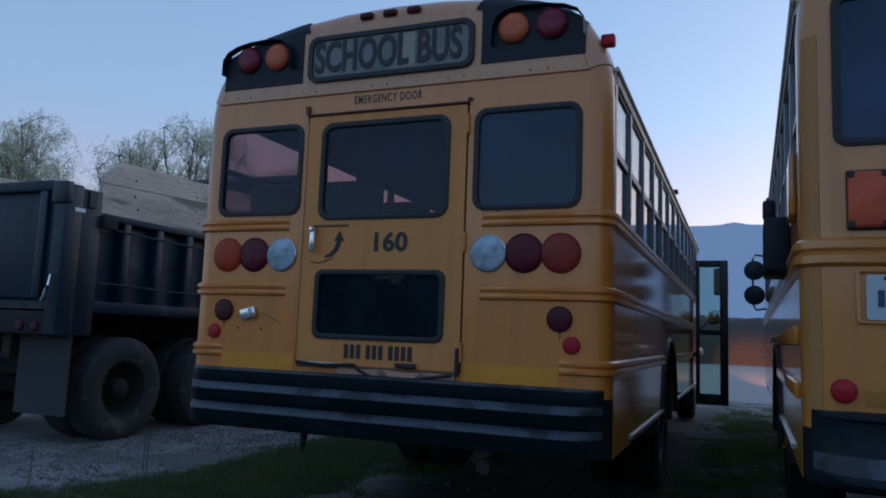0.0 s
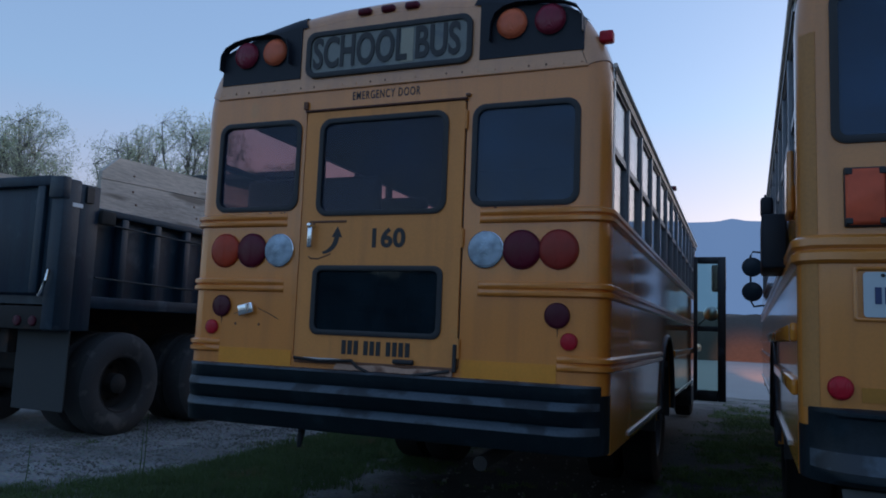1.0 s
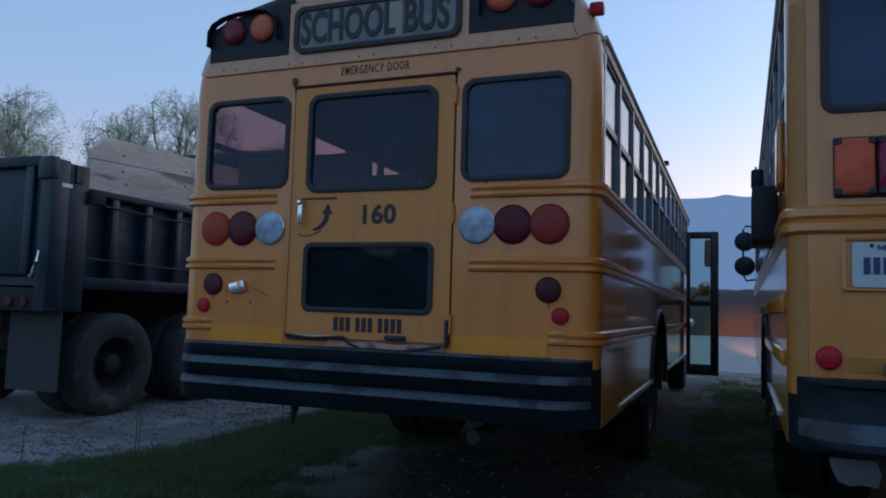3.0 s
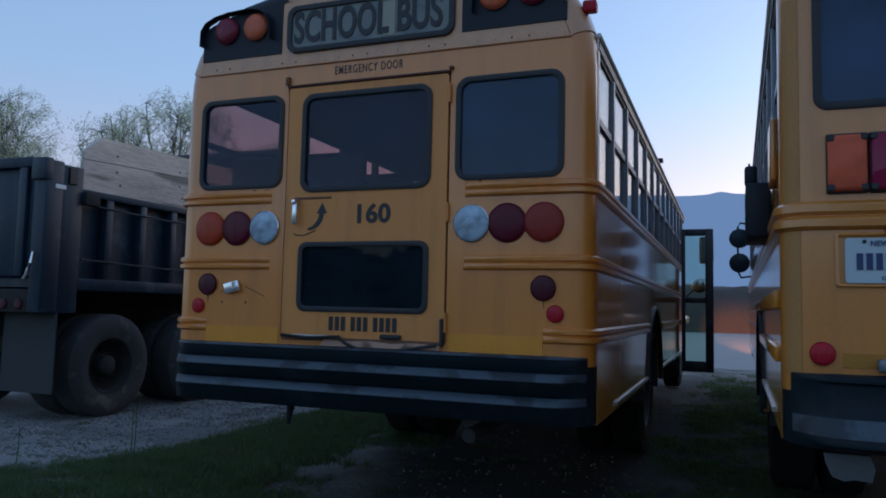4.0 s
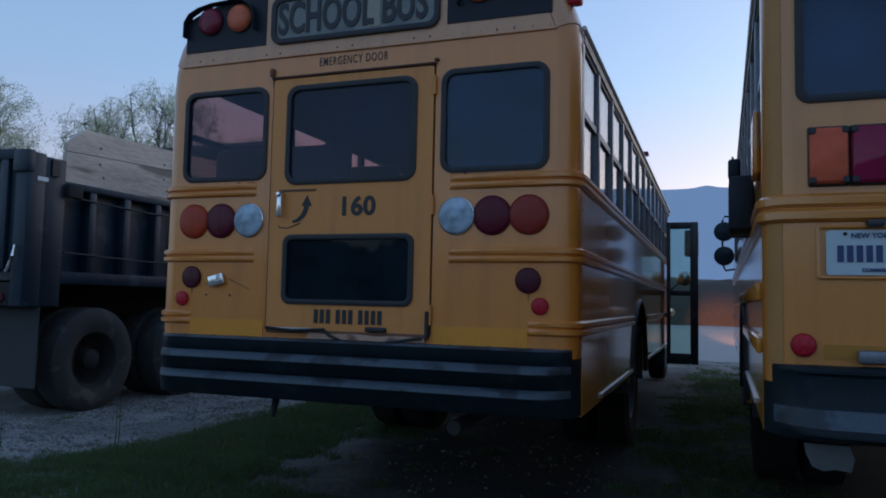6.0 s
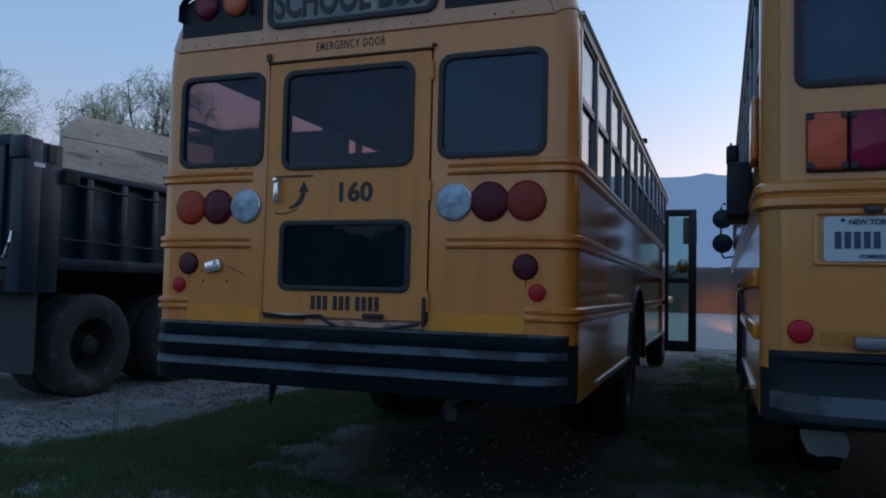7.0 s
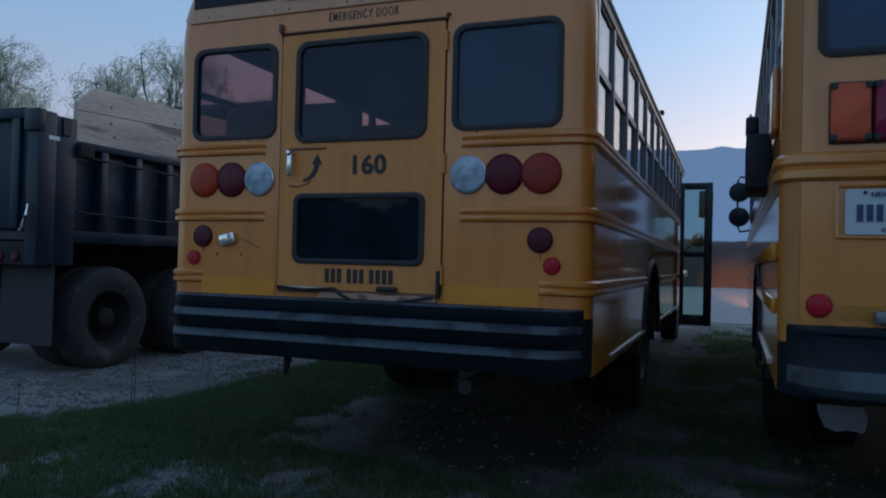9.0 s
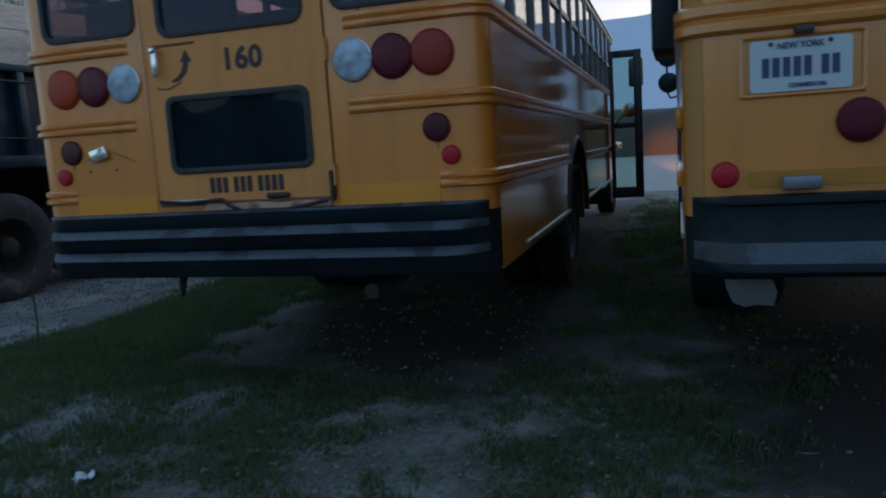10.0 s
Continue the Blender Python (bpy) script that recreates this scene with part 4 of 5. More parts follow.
    for x, z, n_ in ((-0.70, 1.84, 0.05), (-0.60, 1.84, 0.03), (0.66, 1.835, 0.04), (0.95, 1.855, 0.03), (-0.492, 2.43, 0.07), (0.985, 1.245, 0.05), (-0.985, 1.245, 0.05)):
        part("rust_run", tube(bmesh.new(), [(x, 0.0004, z), (x + 0.002, 0.0002, z - 0.5 * n_), (x + 0.001, 0.0006, z - n_)], [0.004, 0.003, 0.001], 5), RUST, bus)
    # bumper and what hangs below
    prof = [(0.0, 0.974), (0.07, 0.972), (0.082, 0.962), (0.078, 0.93), (0.062, 0.898), (0.075, 0.894), (0.112, 0.868), (0.116, 0.858), (0.108, 0.84), (0.062, 0.786), (0.075, 0.782), (0.112, 0.756), (0.116, 0.746), (0.108, 0.728), (0.08, 0.69), (0.072, 0.665), (0.06, 0.655), (0.0, 0.652)]
    ribbed_bumper("rear_bumper", bus, prof, BUMPER, label="black three-ribbed steel bumper, scuffed", lit_wear=((0, 2), (5, 7), (10, 12)))
    for k in range(11):
        x = -1.0 + 0.2 * k
        part("bumper_bolt", lathe(bmesh.new(), [(0.014, 0), (0.012, 0.008), (0, 0.01)], 8, Matrix.Translation((x, -0.03, 0.97))), RUST, bus)
    part("sill_rust", boxed(-0.47, 0.47, -0.016, -0.004, 1.004, 1.022, 0.004), RUST, bus, "rusted door sill")
    sill_pts = [(-0.22, 0.979), (0.46, 0.979), (0.46, 1.004), (0.31, 1.010), (0.2, 1.003), (0.06, 1.012), (-0.08, 1.006), (-0.2, 1.010)]
    part("bare_sill", holed(bmesh.new(), sill_pts, [], -0.020, 0.016), PRIMER, bus, "peach-coloured primer showing on the torn sill")
    part("bare_edge", boxed(-0.465, -0.13, -0.0125, -0.009, 1.02, 1.034, 0.002), ALU, door, "bare metal lower edge of the door")
    part("bare_edge", boxed(0.462, 0.476, -0.0125, -0.009, 1.03, 1.13, 0.002), ALU, door)
    cable = [(-0.46, -0.03, 1.03), (-0.3, -0.035, 1.018), (-0.1, -0.04, 1.03), (-0.06, -0.05, 1.0), (0.02, -0.06, 0.972), (0.12, -0.06, 0.962), (0.22, -0.06, 0.968), (0.36, -0.05, 0.99), (0.45, -0.03, 1.006)]
    part("loose_cable", tube(bmesh.new(), cable, 0.009, 6), CABLE, bus, "loose black cable hanging over the bumper", smooth=60)
    part("torn_rubber", boxed(0.13, 0.25, -0.03, -0.01, 1.025, 1.05, 0.008), RUBBER, bus)
    part("torn_rubber", boxed(0.462, 0.482, -0.03, -0.004, 1.0, 1.14, 0.006), RUBBER, bus)
    hook = [(-0.42, 0.05, 0.70), (-0.42, 0.02, 0.66), (-0.40, 0.0, 0.635), (-0.415, 0.01, 0.60), (-0.425, 0.02, 0.55)]
    part("tow_hook", tube(bmesh.new(), hook, [0.02, 0.02, 0.022, 0.018, 0.012], 8), BLACK, bus, smooth=60)
    part("exhaust_pipe", tube(bmesh.new(), [(0.62, 0.0, 0.57), (0.62, 0.4, 0.58), (0.58, 1.6, 0.6), (0.55, 3.0, 0.65)], 0.036, 14), TRUCK_RUST, bus, smooth=60)
    # open service door near the front
    y = 6.80
    leaf = new("service_door")
    leaf.parent = bus
    fr = bmesh.new()
    box(fr, 1.235, 1.285, y, y + 0.04, 0.43, 2.31, 0.008)
    box(fr, 1.535, 1.635, y - 0.02, y + 0.05, 0.43, 2.31, 0.012)
    box(fr, 1.285, 1.535, y, y + 0.04, 0.43, 0.57, 0.008)
    box(fr, 1.285, 1.535, y, y + 0.04, 2.22, 2.31, 0.008)
    box(fr, 1.285, 1.535, y, y + 0.04, 1.33, 1.40, 0.006)
    part("door_frame", fr, BLACK, leaf, "black framed folding service door, standing open", smooth=40)
    for z0, z1 in ((0.57, 1.33), (1.40, 2.22)):
        p = part("pane", boxed(1.28, 1.54, y + 0.016, y + 0.022, z0, z1), DOOR_PANE, leaf)
        p.visible_shadow = False
    part("step_well", boxed(0.7, 1.215, 6.75, 7.5, 0.36, 0.62, 0.01), BLACK, bus)
    arm = part("mirror_arm", tube(bmesh.new(), [(1.1, 7.9, 1.3), (1.3, 8.0, 1.5), (1.52, 8.0, 1.7), (1.52, 8.0, 2.3)], 0.014, 8), BLACK, bus, smooth=60)
    part("side_mirror", boxed(1.42, 1.62, 7.95, 8.02, 1.92, 2.32, 0.03), BLACK, bus, "tall black wing mirror", smooth=50)
    part("convex_mirror", lathe(bmesh.new(), [(0.11, 0.0), (0.10, 0.03), (0.05, 0.06), (0, 0.065)], 20, Matrix.Translation((1.42, 7.95, 1.60)) @ TO_REAR), ALU, bus, "small round convex mirror", smooth=50)
    return bus


build_bus_with_lamps()


def build_neighbour_bus():
    bus = thing("school_bus", "yellow school bus with square tail lamps and a plain black bumper", "school bus", pose(3.215, -0.60, 0, 0, 0, -0.7))
    bus_shell(bus, 8.4, 2.9, PANE, 0.597, 0.711, False, (("belt_rail", 0.0, 1.498, 1.602, 8.4), ("side_rail", None, 1.22, 1.29, 8.4), ("sill_rail", None, 1.02, 1.08, 2.3)), 0.74, paint=YELLOW_DULL)
    holes = [rounded(-1.105, -0.30, 1.935, 2.50, 0.05), rounded(0.30, 1.105, 1.935, 2.50, 0.05)]
    part("rear_wall", holed(bmesh.new(), wall_outline(), holes, 0.0, 0.03), YELLOW_DULL, bus, "flat yellow rear wall")
    rear_cap(bus)
    for x0, x1 in ((-1.105, -0.30), (0.30, 1.105)):
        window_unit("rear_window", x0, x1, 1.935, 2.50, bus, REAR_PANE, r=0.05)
    for side in (1, -1):
        for k, (mat, nm) in enumerate(((ORANGE_SQ, "turn_lamp"), (RED_SQ, "stop_lamp"))):
            x = side * (1.008 - 0.133 * k)
            lamp = part(nm, boxed(x - 0.062, x + 0.062, -0.035, -0.002, 1.632, 1.832, 0.014), mat, bus, "square amber turn lamp" if k == 0 else "square red stop lamp", smooth=50)
            part("housing", boxed(x - 0.066, x + 0.066, -0.016, -0.0005, 1.625, 1.839, 0.006), RUBBER, lamp)
            for dx in (-0.052, 0.052):
                for dz in (-0.088, 0.088):
                    part("screw_tab", boxed(x + dx - 0.011, x + dx + 0.011, -0.037, -0.02, 1.732 + dz - 0.011, 1.732 + dz + 0.011, 0.003), RUBBER, lamp)
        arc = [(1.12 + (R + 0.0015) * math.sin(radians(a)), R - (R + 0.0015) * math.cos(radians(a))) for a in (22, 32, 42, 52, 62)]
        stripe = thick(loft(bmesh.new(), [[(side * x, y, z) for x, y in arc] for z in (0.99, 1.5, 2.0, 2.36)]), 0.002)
        part("corner_stripe", stripe, STRIPE_DULL, bus, "dull strip along the corner", smooth=50)
        part("round_stop_lamp", lathe(bmesh.new(), dome(0.068, 0.03), 32, Matrix.Translation((side * 0.71, -0.002, 1.212)) @ TO_REAR), RED, bus, "round dark red stop lamp", smooth=40)
        round_lamp("marker_reflector", side * 1.095, 1.065, 0.040, RED_BRIGHT, bus, "round bright red marker lamp", height=0.014)
    part("patched_strip", boxed(-1.03, -0.45, -0.0035, -0.0005, 1.02, 1.07), YELLOW_DARK, bus, "strip of duller yellow paint")
    # licence plate with its lamp and recess frame
    px0, px1, pz0, pz1 = -1.02, -0.735, 1.312, 1.468
    part("plate_frame", ring_frame(bmesh.new(), rounded(px0 - 0.03, px1 + 0.04, pz0 - 0.015, pz1 + 0.018, 0.01), rounded(px0 - 0.018, px1 + 0.028, pz0 - 0.004, pz1 + 0.006, 0.008), -0.012, -0.0005), YELLOW_DULL, bus)
    plate = part("number_plate", sheet(bmesh.new(), rounded(px0, px1, pz0, pz1, 0.012), -0.010, 0.003), PLATE, bus, "white number plate with blue writing")
    face = pose(0, 0, 0, 90, 0, 0)
    bars(plate, px0 + 0.03, px1 - 0.03, (pz0 + pz1) / 2 - 0.004, 0.058, (5, 2), BLUE_INK, -0.0115, "plate_number_bar")
    text("plate_lettering", "NEW YORK", 0.026, BLUE_INK, plate, Matrix.Translation(((px0 + px1) / 2, -0.0125, pz1 - 0.02)) @ face, 0.95, 0.0004)
    text("plate_lettering", "COMMERCIAL", 0.018, BLUE_INK, plate, Matrix.Translation(((px0 + px1) / 2 + 0.02, -0.0125, pz0 + 0.017)) @ face, 0.95, 0.0004)
    for x in (px0 + 0.06, px1 - 0.06):
        part("plate_bolt", lathe(bmesh.new(), [(0.007, 0), (0.006, 0.004), (0, 0.005)], 10, Matrix.Translation((x, -0.011, pz1 - 0.012)) @ TO_REAR), INK, plate)
    part("plate_lamp", boxed(-0.895, -0.842, -0.045, -0.001, 1.478, 1.502, 0.006), BLACK, bus, smooth=40)
    step = part("sill_catch", boxed(-0.93, -0.82, -0.05, -0.001, 1.012, 1.055, 0.008), SASH, bus, "bright metal catch above the bumper", smooth=40)
    # bumper: a plain channel with a sloped lower lip
    prof = [(0.0, 0.998), (0.07, 0.995), (0.085, 0.985), (0.085, 0.975), (0.07, 0.965), (0.065, 0.865), (0.075, 0.85), (0.115, 0.79), (0.115, 0.765), (0.08, 0.745), (0.0, 0.74)]
    ribbed_bumper("rear_bumper", bus, prof, BUMPER, label="plain black channel bumper with a worn lower lip painted paler as if lit", lit_wear=((6, 7),))
    flap = bmesh.new()
    pts = [(x - 0.04, z - 0.012) for x, z in ((-1.06, 0.742), (-0.92, 0.742), (-0.905, 0.70), (-0.915, 0.655), (-0.965, 0.66), (-1.0, 0.652), (-1.035, 0.665), (-1.055, 0.71))]
    holed(flap, pts, [], -0.03, 0.008)
    part("torn_flap", flap, FLAP_PALE, bus, "torn pale plastic flap below the bumper")
    # mirrors on the driver's side, near the front
    part("mirror_bracket", tube(bmesh.new(), [(-1.2, 8.1, 2.44), (-1.34, 8.1, 2.46), (-1.37, 8.1, 2.40), (-1.37, 8.1, 1.78), (-1.33, 8.1, 1.70), (-1.2, 8.1, 1.72)], 0.014, 8), BLACK, bus, smooth=60)
    for z in (2.24, 1.90):
        can = lathe(bmesh.new(), [(0, -0.09), (0.07, -0.085), (0.125, -0.05), (0.135, 0.0), (0.13, 0.04), (0.06, 0.055), (0, 0.058)], 24, Matrix.Translation((-1.35, 8.05, z)) @ TO_REAR)
        part("convex_mirror", can, TRUCK, bus, "round convex mirror in a dark housing", smooth=50)
    # folded stop arm with its wind guard
    arm = part("stop_arm", boxed(-1.332, -1.225, 0.70, 1.15, 1.545, 1.795, 0.012), PANEL_BLACK, bus, "folded stop arm in a black guard", smooth=50)
    part("arm_lamp", boxed(-1.335, -1.28, 0.76, 0.86, 1.797, 1.885, 0.014), PANEL_BLACK, arm, smooth=50)
    part("arm_wire", tube(bmesh.new(), [(-1.31, 0.8, 1.88), (-1.315, 0.8, 1.90)], 0.005, 5), BLACK, arm)
    part("arm_hinge", boxed(-1.25, -1.219, 1.12, 1.25, 1.55, 1.75, 0.01), BLACK, arm, smooth=50)
    # folded arm on the side
    part("grab_plate", boxed(-1.245, -1.219, 0.22, 0.46, 1.72, 1.97, 0.012), YELLOW_DULL, bus, smooth=50)
    part("arm_bracket", boxed(-1.243, -1.22, 0.17, 0.30, 1.22, 1.29, 0.008), YELLOW_SIDE, bus, smooth=50)
    return bus


build_neighbour_bus()

# unseen spot added for the orange glow on the bank ahead of the bus
beam_data = bpy.data.lights.new("bank_glow_spot", "SPOT")
beam_data.energy, beam_data.color, beam_data.spot_size, beam_data.spot_blend, beam_data.shadow_soft_size = 42000, (1.0, 0.36, 0.10), radians(8), 1.0, 0.08
beam = new("bank_glow_spot", beam_data)
beam.matrix_world = look((2.6, 10.3, 0.9), (2.2, 43, 0.1))


# ---------------------------------------------------------------- dump truck
def build_truck():
    t = thing("dump_truck", "dark dump truck with ribbed steel bed and weathered timber side boards", "dump truck", pose(-4.1, 1.5, 0, 0, 0, 0))
    W, LEN = 2.4, 5.2
    # bed
    bm = bmesh.new()
    box(bm, -0.16, -0.11, 0.1, LEN, 1.38, 2.30)
    box(bm, -W + 0.11, -W + 0.16, 0.1, LEN, 1.38, 2.30)
    part("bed_side", bm, TRUCK, t, "dark steel bed sides")
    part("bed_floor", boxed(-W + 0.1, -0.1, 0.1, LEN, 1.30, 1.38), TRUCK, t)
    part("bed_front", boxed(-W, 0, LEN - 0.08, LEN, 1.3, 2.6), TRUCK, t)
    for x0, x1 in ((-0.14, 0.0), (-W, -W + 0.14)):
        part("bottom_rail", boxed(x0, x1, 0.42, LEN, 1.28, 1.40, 0.012), TRUCK, t, smooth=40)
        part("top_rail", boxed(x0, x1, 0.42, LEN, 2.21, 2.28, 0.012), TRUCK, t, smooth=40)
    for k in range(10):
        y = 0.80 + 0.47 * k
        part("rib", boxed(-0.12, -0.005, y - 0.045, y + 0.045, 1.40, 2.215, 0.012), TRUCK, t, smooth=40)
    for z in (1.565, 2.11):
        part("side_pipe", tube(bmesh.new(), [(0.004, 0.45, z + 0.02), (0.006, 1.6, z - 0.01), (0.006, 2.8, z), (0.004, LEN, z + 0.02)], 0.010, 6), FLAP, t, smooth=60)
    # rear corner posts, tailgate
    for x0, x1 in ((-0.14, 0.02), (-W - 0.02, -W + 0.14)):
        part("corner_post", boxed(x0, x1, 0.0, 0.20, 1.06, 2.50, 0.02), TRUCK, t, "stout rear corner post", smooth=40)
        part("post_gusset", boxed(x0 + 0.03, x1 - 0.02, 0.20, 0.44, 1.06, 2.48, 0.01), TRUCK, t, smooth=40)
        part("post_cap", boxed(x0 - 0.01, x1 + 0.015, -0.03, 0.06, 2.30, 2.51, 0.015), TRUCK, t, smooth=40)
    part("post_slot", boxed(0.001, 0.022, 0.26, 0.35, 2.30, 2.46, 0.004), RUBBER, t)
    part("reflective_tab", boxed(0.018, 0.026, 0.10, 0.22, 2.235, 2.275, 0.004), WHITE, t, "small white reflective tab")
    gate = part("tailgate", boxed(-W + 0.14, -0.14, 0.03, 0.10, 1.40, 2.46, 0.012), TRUCK, t, "plain steel tailgate", smooth=40)
    for x in (-W + 0.2, -W / 2, -0.26):
        part("gate_rib", boxed(x - 0.05, x + 0.05, -0.02, 0.03, 1.40, 2.45, 0.01), TRUCK, gate, smooth=40)
    part("gate_top", boxed(-W + 0.14, -0.14, -0.03, 0.06, 2.42, 2.52, 0.012), TRUCK, gate, smooth=40)
    part("latch_hook", tube(bmesh.new(), [(-0.05, -0.03, 1.62), (-0.06, -0.05, 1.52), (-0.10, -0.05, 1.42), (-0.14, -0.04, 1.38)], 0.016, 8), CHROME, gate, smooth=60)
    part("rear_sill", boxed(-W + 0.05, -0.02, 0.02, 0.2, 1.06, 1.28, 0.015), TRUCK_RUST, t, "rusty rear sill", smooth=40)
    for x in (-0.25, -0.45):
        part("sill_lamp", lathe(bmesh.new(), dome(0.05, 0.02), 20, Matrix.Translation((x, 0.018, 1.14)) @ TO_REAR), DARK_RED, t, smooth=40)
    part("gusset_bracket", boxed(-0.03, 0.05, 0.44, 0.62, 2.12, 2.26, 0.02), TRUCK_RUST, t, smooth=40)
    # frame, axles, wheels
    for x in (-W / 2 - 0.42, -W / 2 + 0.42):
        part("frame_rail", boxed(x - 0.06, x + 0.06, 0.15, 7.5, 0.82, 1.12, 0.012), TRUCK_RUST, t)
        part("sub_frame", boxed(x - 0.1, x + 0.1, 0.2, LEN, 1.118, 1.302, 0.01), TRUCK_RUST, t)
    part("hoist", boxed(-W / 2 - 0.33, -W / 2 + 0.33, 0.6, 3.6, 0.62, 1.24, 0.03), TRUCK_RUST, t, smooth=40)
    for y in (0.93, 2.30):
        part("axle", tube(bmesh.new(), [(-W + 0.1, y, 0.52), (-W / 2, y, 0.52), (-0.1, y, 0.52)], [0.08, 0.18, 0.08], 10), TRUCK_RUST, t, smooth=60)
        for x, side in ((0.0, 1), (-0.34, 1), (-W, -1), (-W + 0.34, -1)):
            wheel(t, x, y, 0.525, 0.29, side, TRUCK_RUST)
    for x0, x1 in ((-0.66, 0.02), (-W - 0.02, -W + 0.66)):
        part("mud_flap", boxed(x0, x1, 0.20, 0.215, 0.30, 1.06, 0.004), FLAP, t, "grey rubber mud flap")
    # cab ahead of the bed
    cab = boxed(-W + 0.05, -0.05, LEN + 0.25, LEN + 2.0, 0.7, 2.55, 0.12)
    part("cab", cab, TRUCK, t, smooth=50)
    part("shield_support", boxed(-W, -0.05, LEN - 0.04, LEN + 0.04, 2.58, 3.37, 0.01), TRUCK, t)
    part("cab_shield", boxed(-W, -0.05, LEN - 1.15, LEN + 1.4, 3.36, 3.46, 0.02), BLACK, t, "black cab shield over the bed's front", smooth=40)
    # timber side boards
    part("board_backing", boxed(-0.145, -0.118, 0.62, LEN, 2.30, 2.74), TRUCK, t)
    for x in (-0.115, -W + 0.065):
        low = plate_yz([(0.49, 2.285), (LEN, 2.285), (LEN, 2.762), (3.1, 2.688), (2.0, 2.646), (1.1, 2.617), (0.49, 2.588)], x, 0.05)
        part("board", low, PLANK, t, "weathered grey timber side board")
        high = plate_yz([(0.49, 2.597), (1.1, 2.624), (2.0, 2.656), (3.1, 2.697), (LEN, 2.772), (LEN, 3.0), (3.2, 2.934), (2.05, 2.89), (1.3, 2.872), (0.76, 2.852), (0.70, 2.848), (0.49, 2.67)], x + 0.002, 0.048)
        part("board", high, PLANK, t, "weathered grey timber side board with a cut corner")
    for y in (0.95, 1.9, 2.9):
        for z in (2.40, 2.53, 2.70):
            part("board_bolt", lathe(bmesh.new(), [(0.013, 0), (0.011, 0.006), (0, 0.008)], 8, Matrix.Translation((-0.065, y + 0.05 * math.sin(9 * z), z)) @ Matrix.Rotation(radians(90), 4, "Y")), RUST, t)
    return t


build_truck()


# ---------------------------------------------------------------- trees
def build_tree(x, y, lobes, seed, twigs):
    """A willow: a trunk, a limb into each lobe of the crown, and thin arching twigs hung with narrow leaves. Lobes: (x, z, rx, rz) about the trunk."""
    rnd = random.Random(seed)
    t = thing("willow_tree", "tall willow in thin fresh spring leaf, gaps showing sky", "tree", pose(x, y, -0.05), "willows behind the truck")
    wood_ = bmesh.new()
    verts, faces = [], []
    fork = Vector((0, 0, 2.4))
    tube(wood_, [(0, 0, -0.1), (0.05, 0.03, 0.9), (-0.04, 0.0, 1.7), fork], [0.26, 0.21, 0.18, 0.16], 8)

    def leaf(c):
        u = Vector((rnd.uniform(-1, 1), rnd.uniform(-1, 1), rnd.uniform(-1.6, 0.3))).normalized()
        v = u.cross(Vector((rnd.uniform(-1, 1), rnd.uniform(-1, 1), rnd.uniform(-1, 1)))).normalized()
        a, b = rnd.uniform(0.03, 0.062), rnd.uniform(0.009, 0.018)
        i = len(verts)
        verts.extend((c - u * a, c + v * b, c + u * a, c - v * b))
        faces.append((i, i + 1, i + 2, i + 3))

    for lx, lz, rx, rz in lobes:
        heart = Vector((lx, rnd.uniform(-0.4, 0.4), lz - 0.35 * rz))
        limbs = []
        for _ in range(4):
            end = heart + Vector((rnd.uniform(-0.5, 0.5) * rx, rnd.uniform(-0.6, 0.6) * rx, rnd.uniform(-0.1, 0.75) * rz))
            pts = [fork.lerp(end, f) + Vector((rnd.uniform(-0.12, 0.12), rnd.uniform(-0.12, 0.12), 0.5 * math.sin(math.pi * f) * (1 - f))) * (0 if f == 0 else 1) for f in (0, 0.2, 0.4, 0.6, 0.8, 1)]
            tube(wood_, pts, [0.10, 0.075, 0.06, 0.045, 0.03, 0.016], 6)
            limbs.append(pts)
        for _ in range(int(twigs * rx * rz)):
            d = Vector((rnd.gauss(0, 1), rnd.gauss(0, 1), rnd.gauss(0.35, 0.9))).normalized()
            r = rnd.uniform(0.35, 1.0) ** 0.6 * (1 + 0.13 * noise.noise((d.x * 3 + seed, d.y * 3, d.z * 3)))
            tip = Vector((lx + d.x * rx * r, d.y * rx * r, lz + d.z * rz * r))
            src = min((rnd.choice(rnd.choice(limbs)[2:]) for _ in range(3)), key=lambda q: (q - tip).length)
            arch_ = 0.12 * (tip - src).length
            pts = [src.lerp(tip, f) + Vector((rnd.uniform(-0.05, 0.05), rnd.uniform(-0.05, 0.05), arch_ * math.sin(math.pi * f))) for f in (0, 0.25, 0.5, 0.75, 1)]
            pts.append(tip + Vector((d.x * 0.1, d.y * 0.1, -rnd.uniform(0.12, 0.4))))
            tube(wood_, pts, [0.010, 0.008, 0.006, 0.005, 0.004, 0.002], 3)
            full = rnd.choice((8, 22, 42))
            for _ in range(full):
                f = rnd.uniform(1.6, 5.0)
                k = min(4, int(f))
                leaf(pts[k].lerp(pts[k + 1], f - k) + Vector((rnd.gauss(0, 0.075), rnd.gauss(0, 0.075), rnd.gauss(-0.05, 0.075))))
    part("trunk", wood_, BARK, t, smooth=60)
    me = bpy.data.meshes.new("crown")
    me.from_pydata([tuple(v) for v in verts], [], faces)
    me.materials.append(LEAF)
    place(new("crown", me), t)
    return t


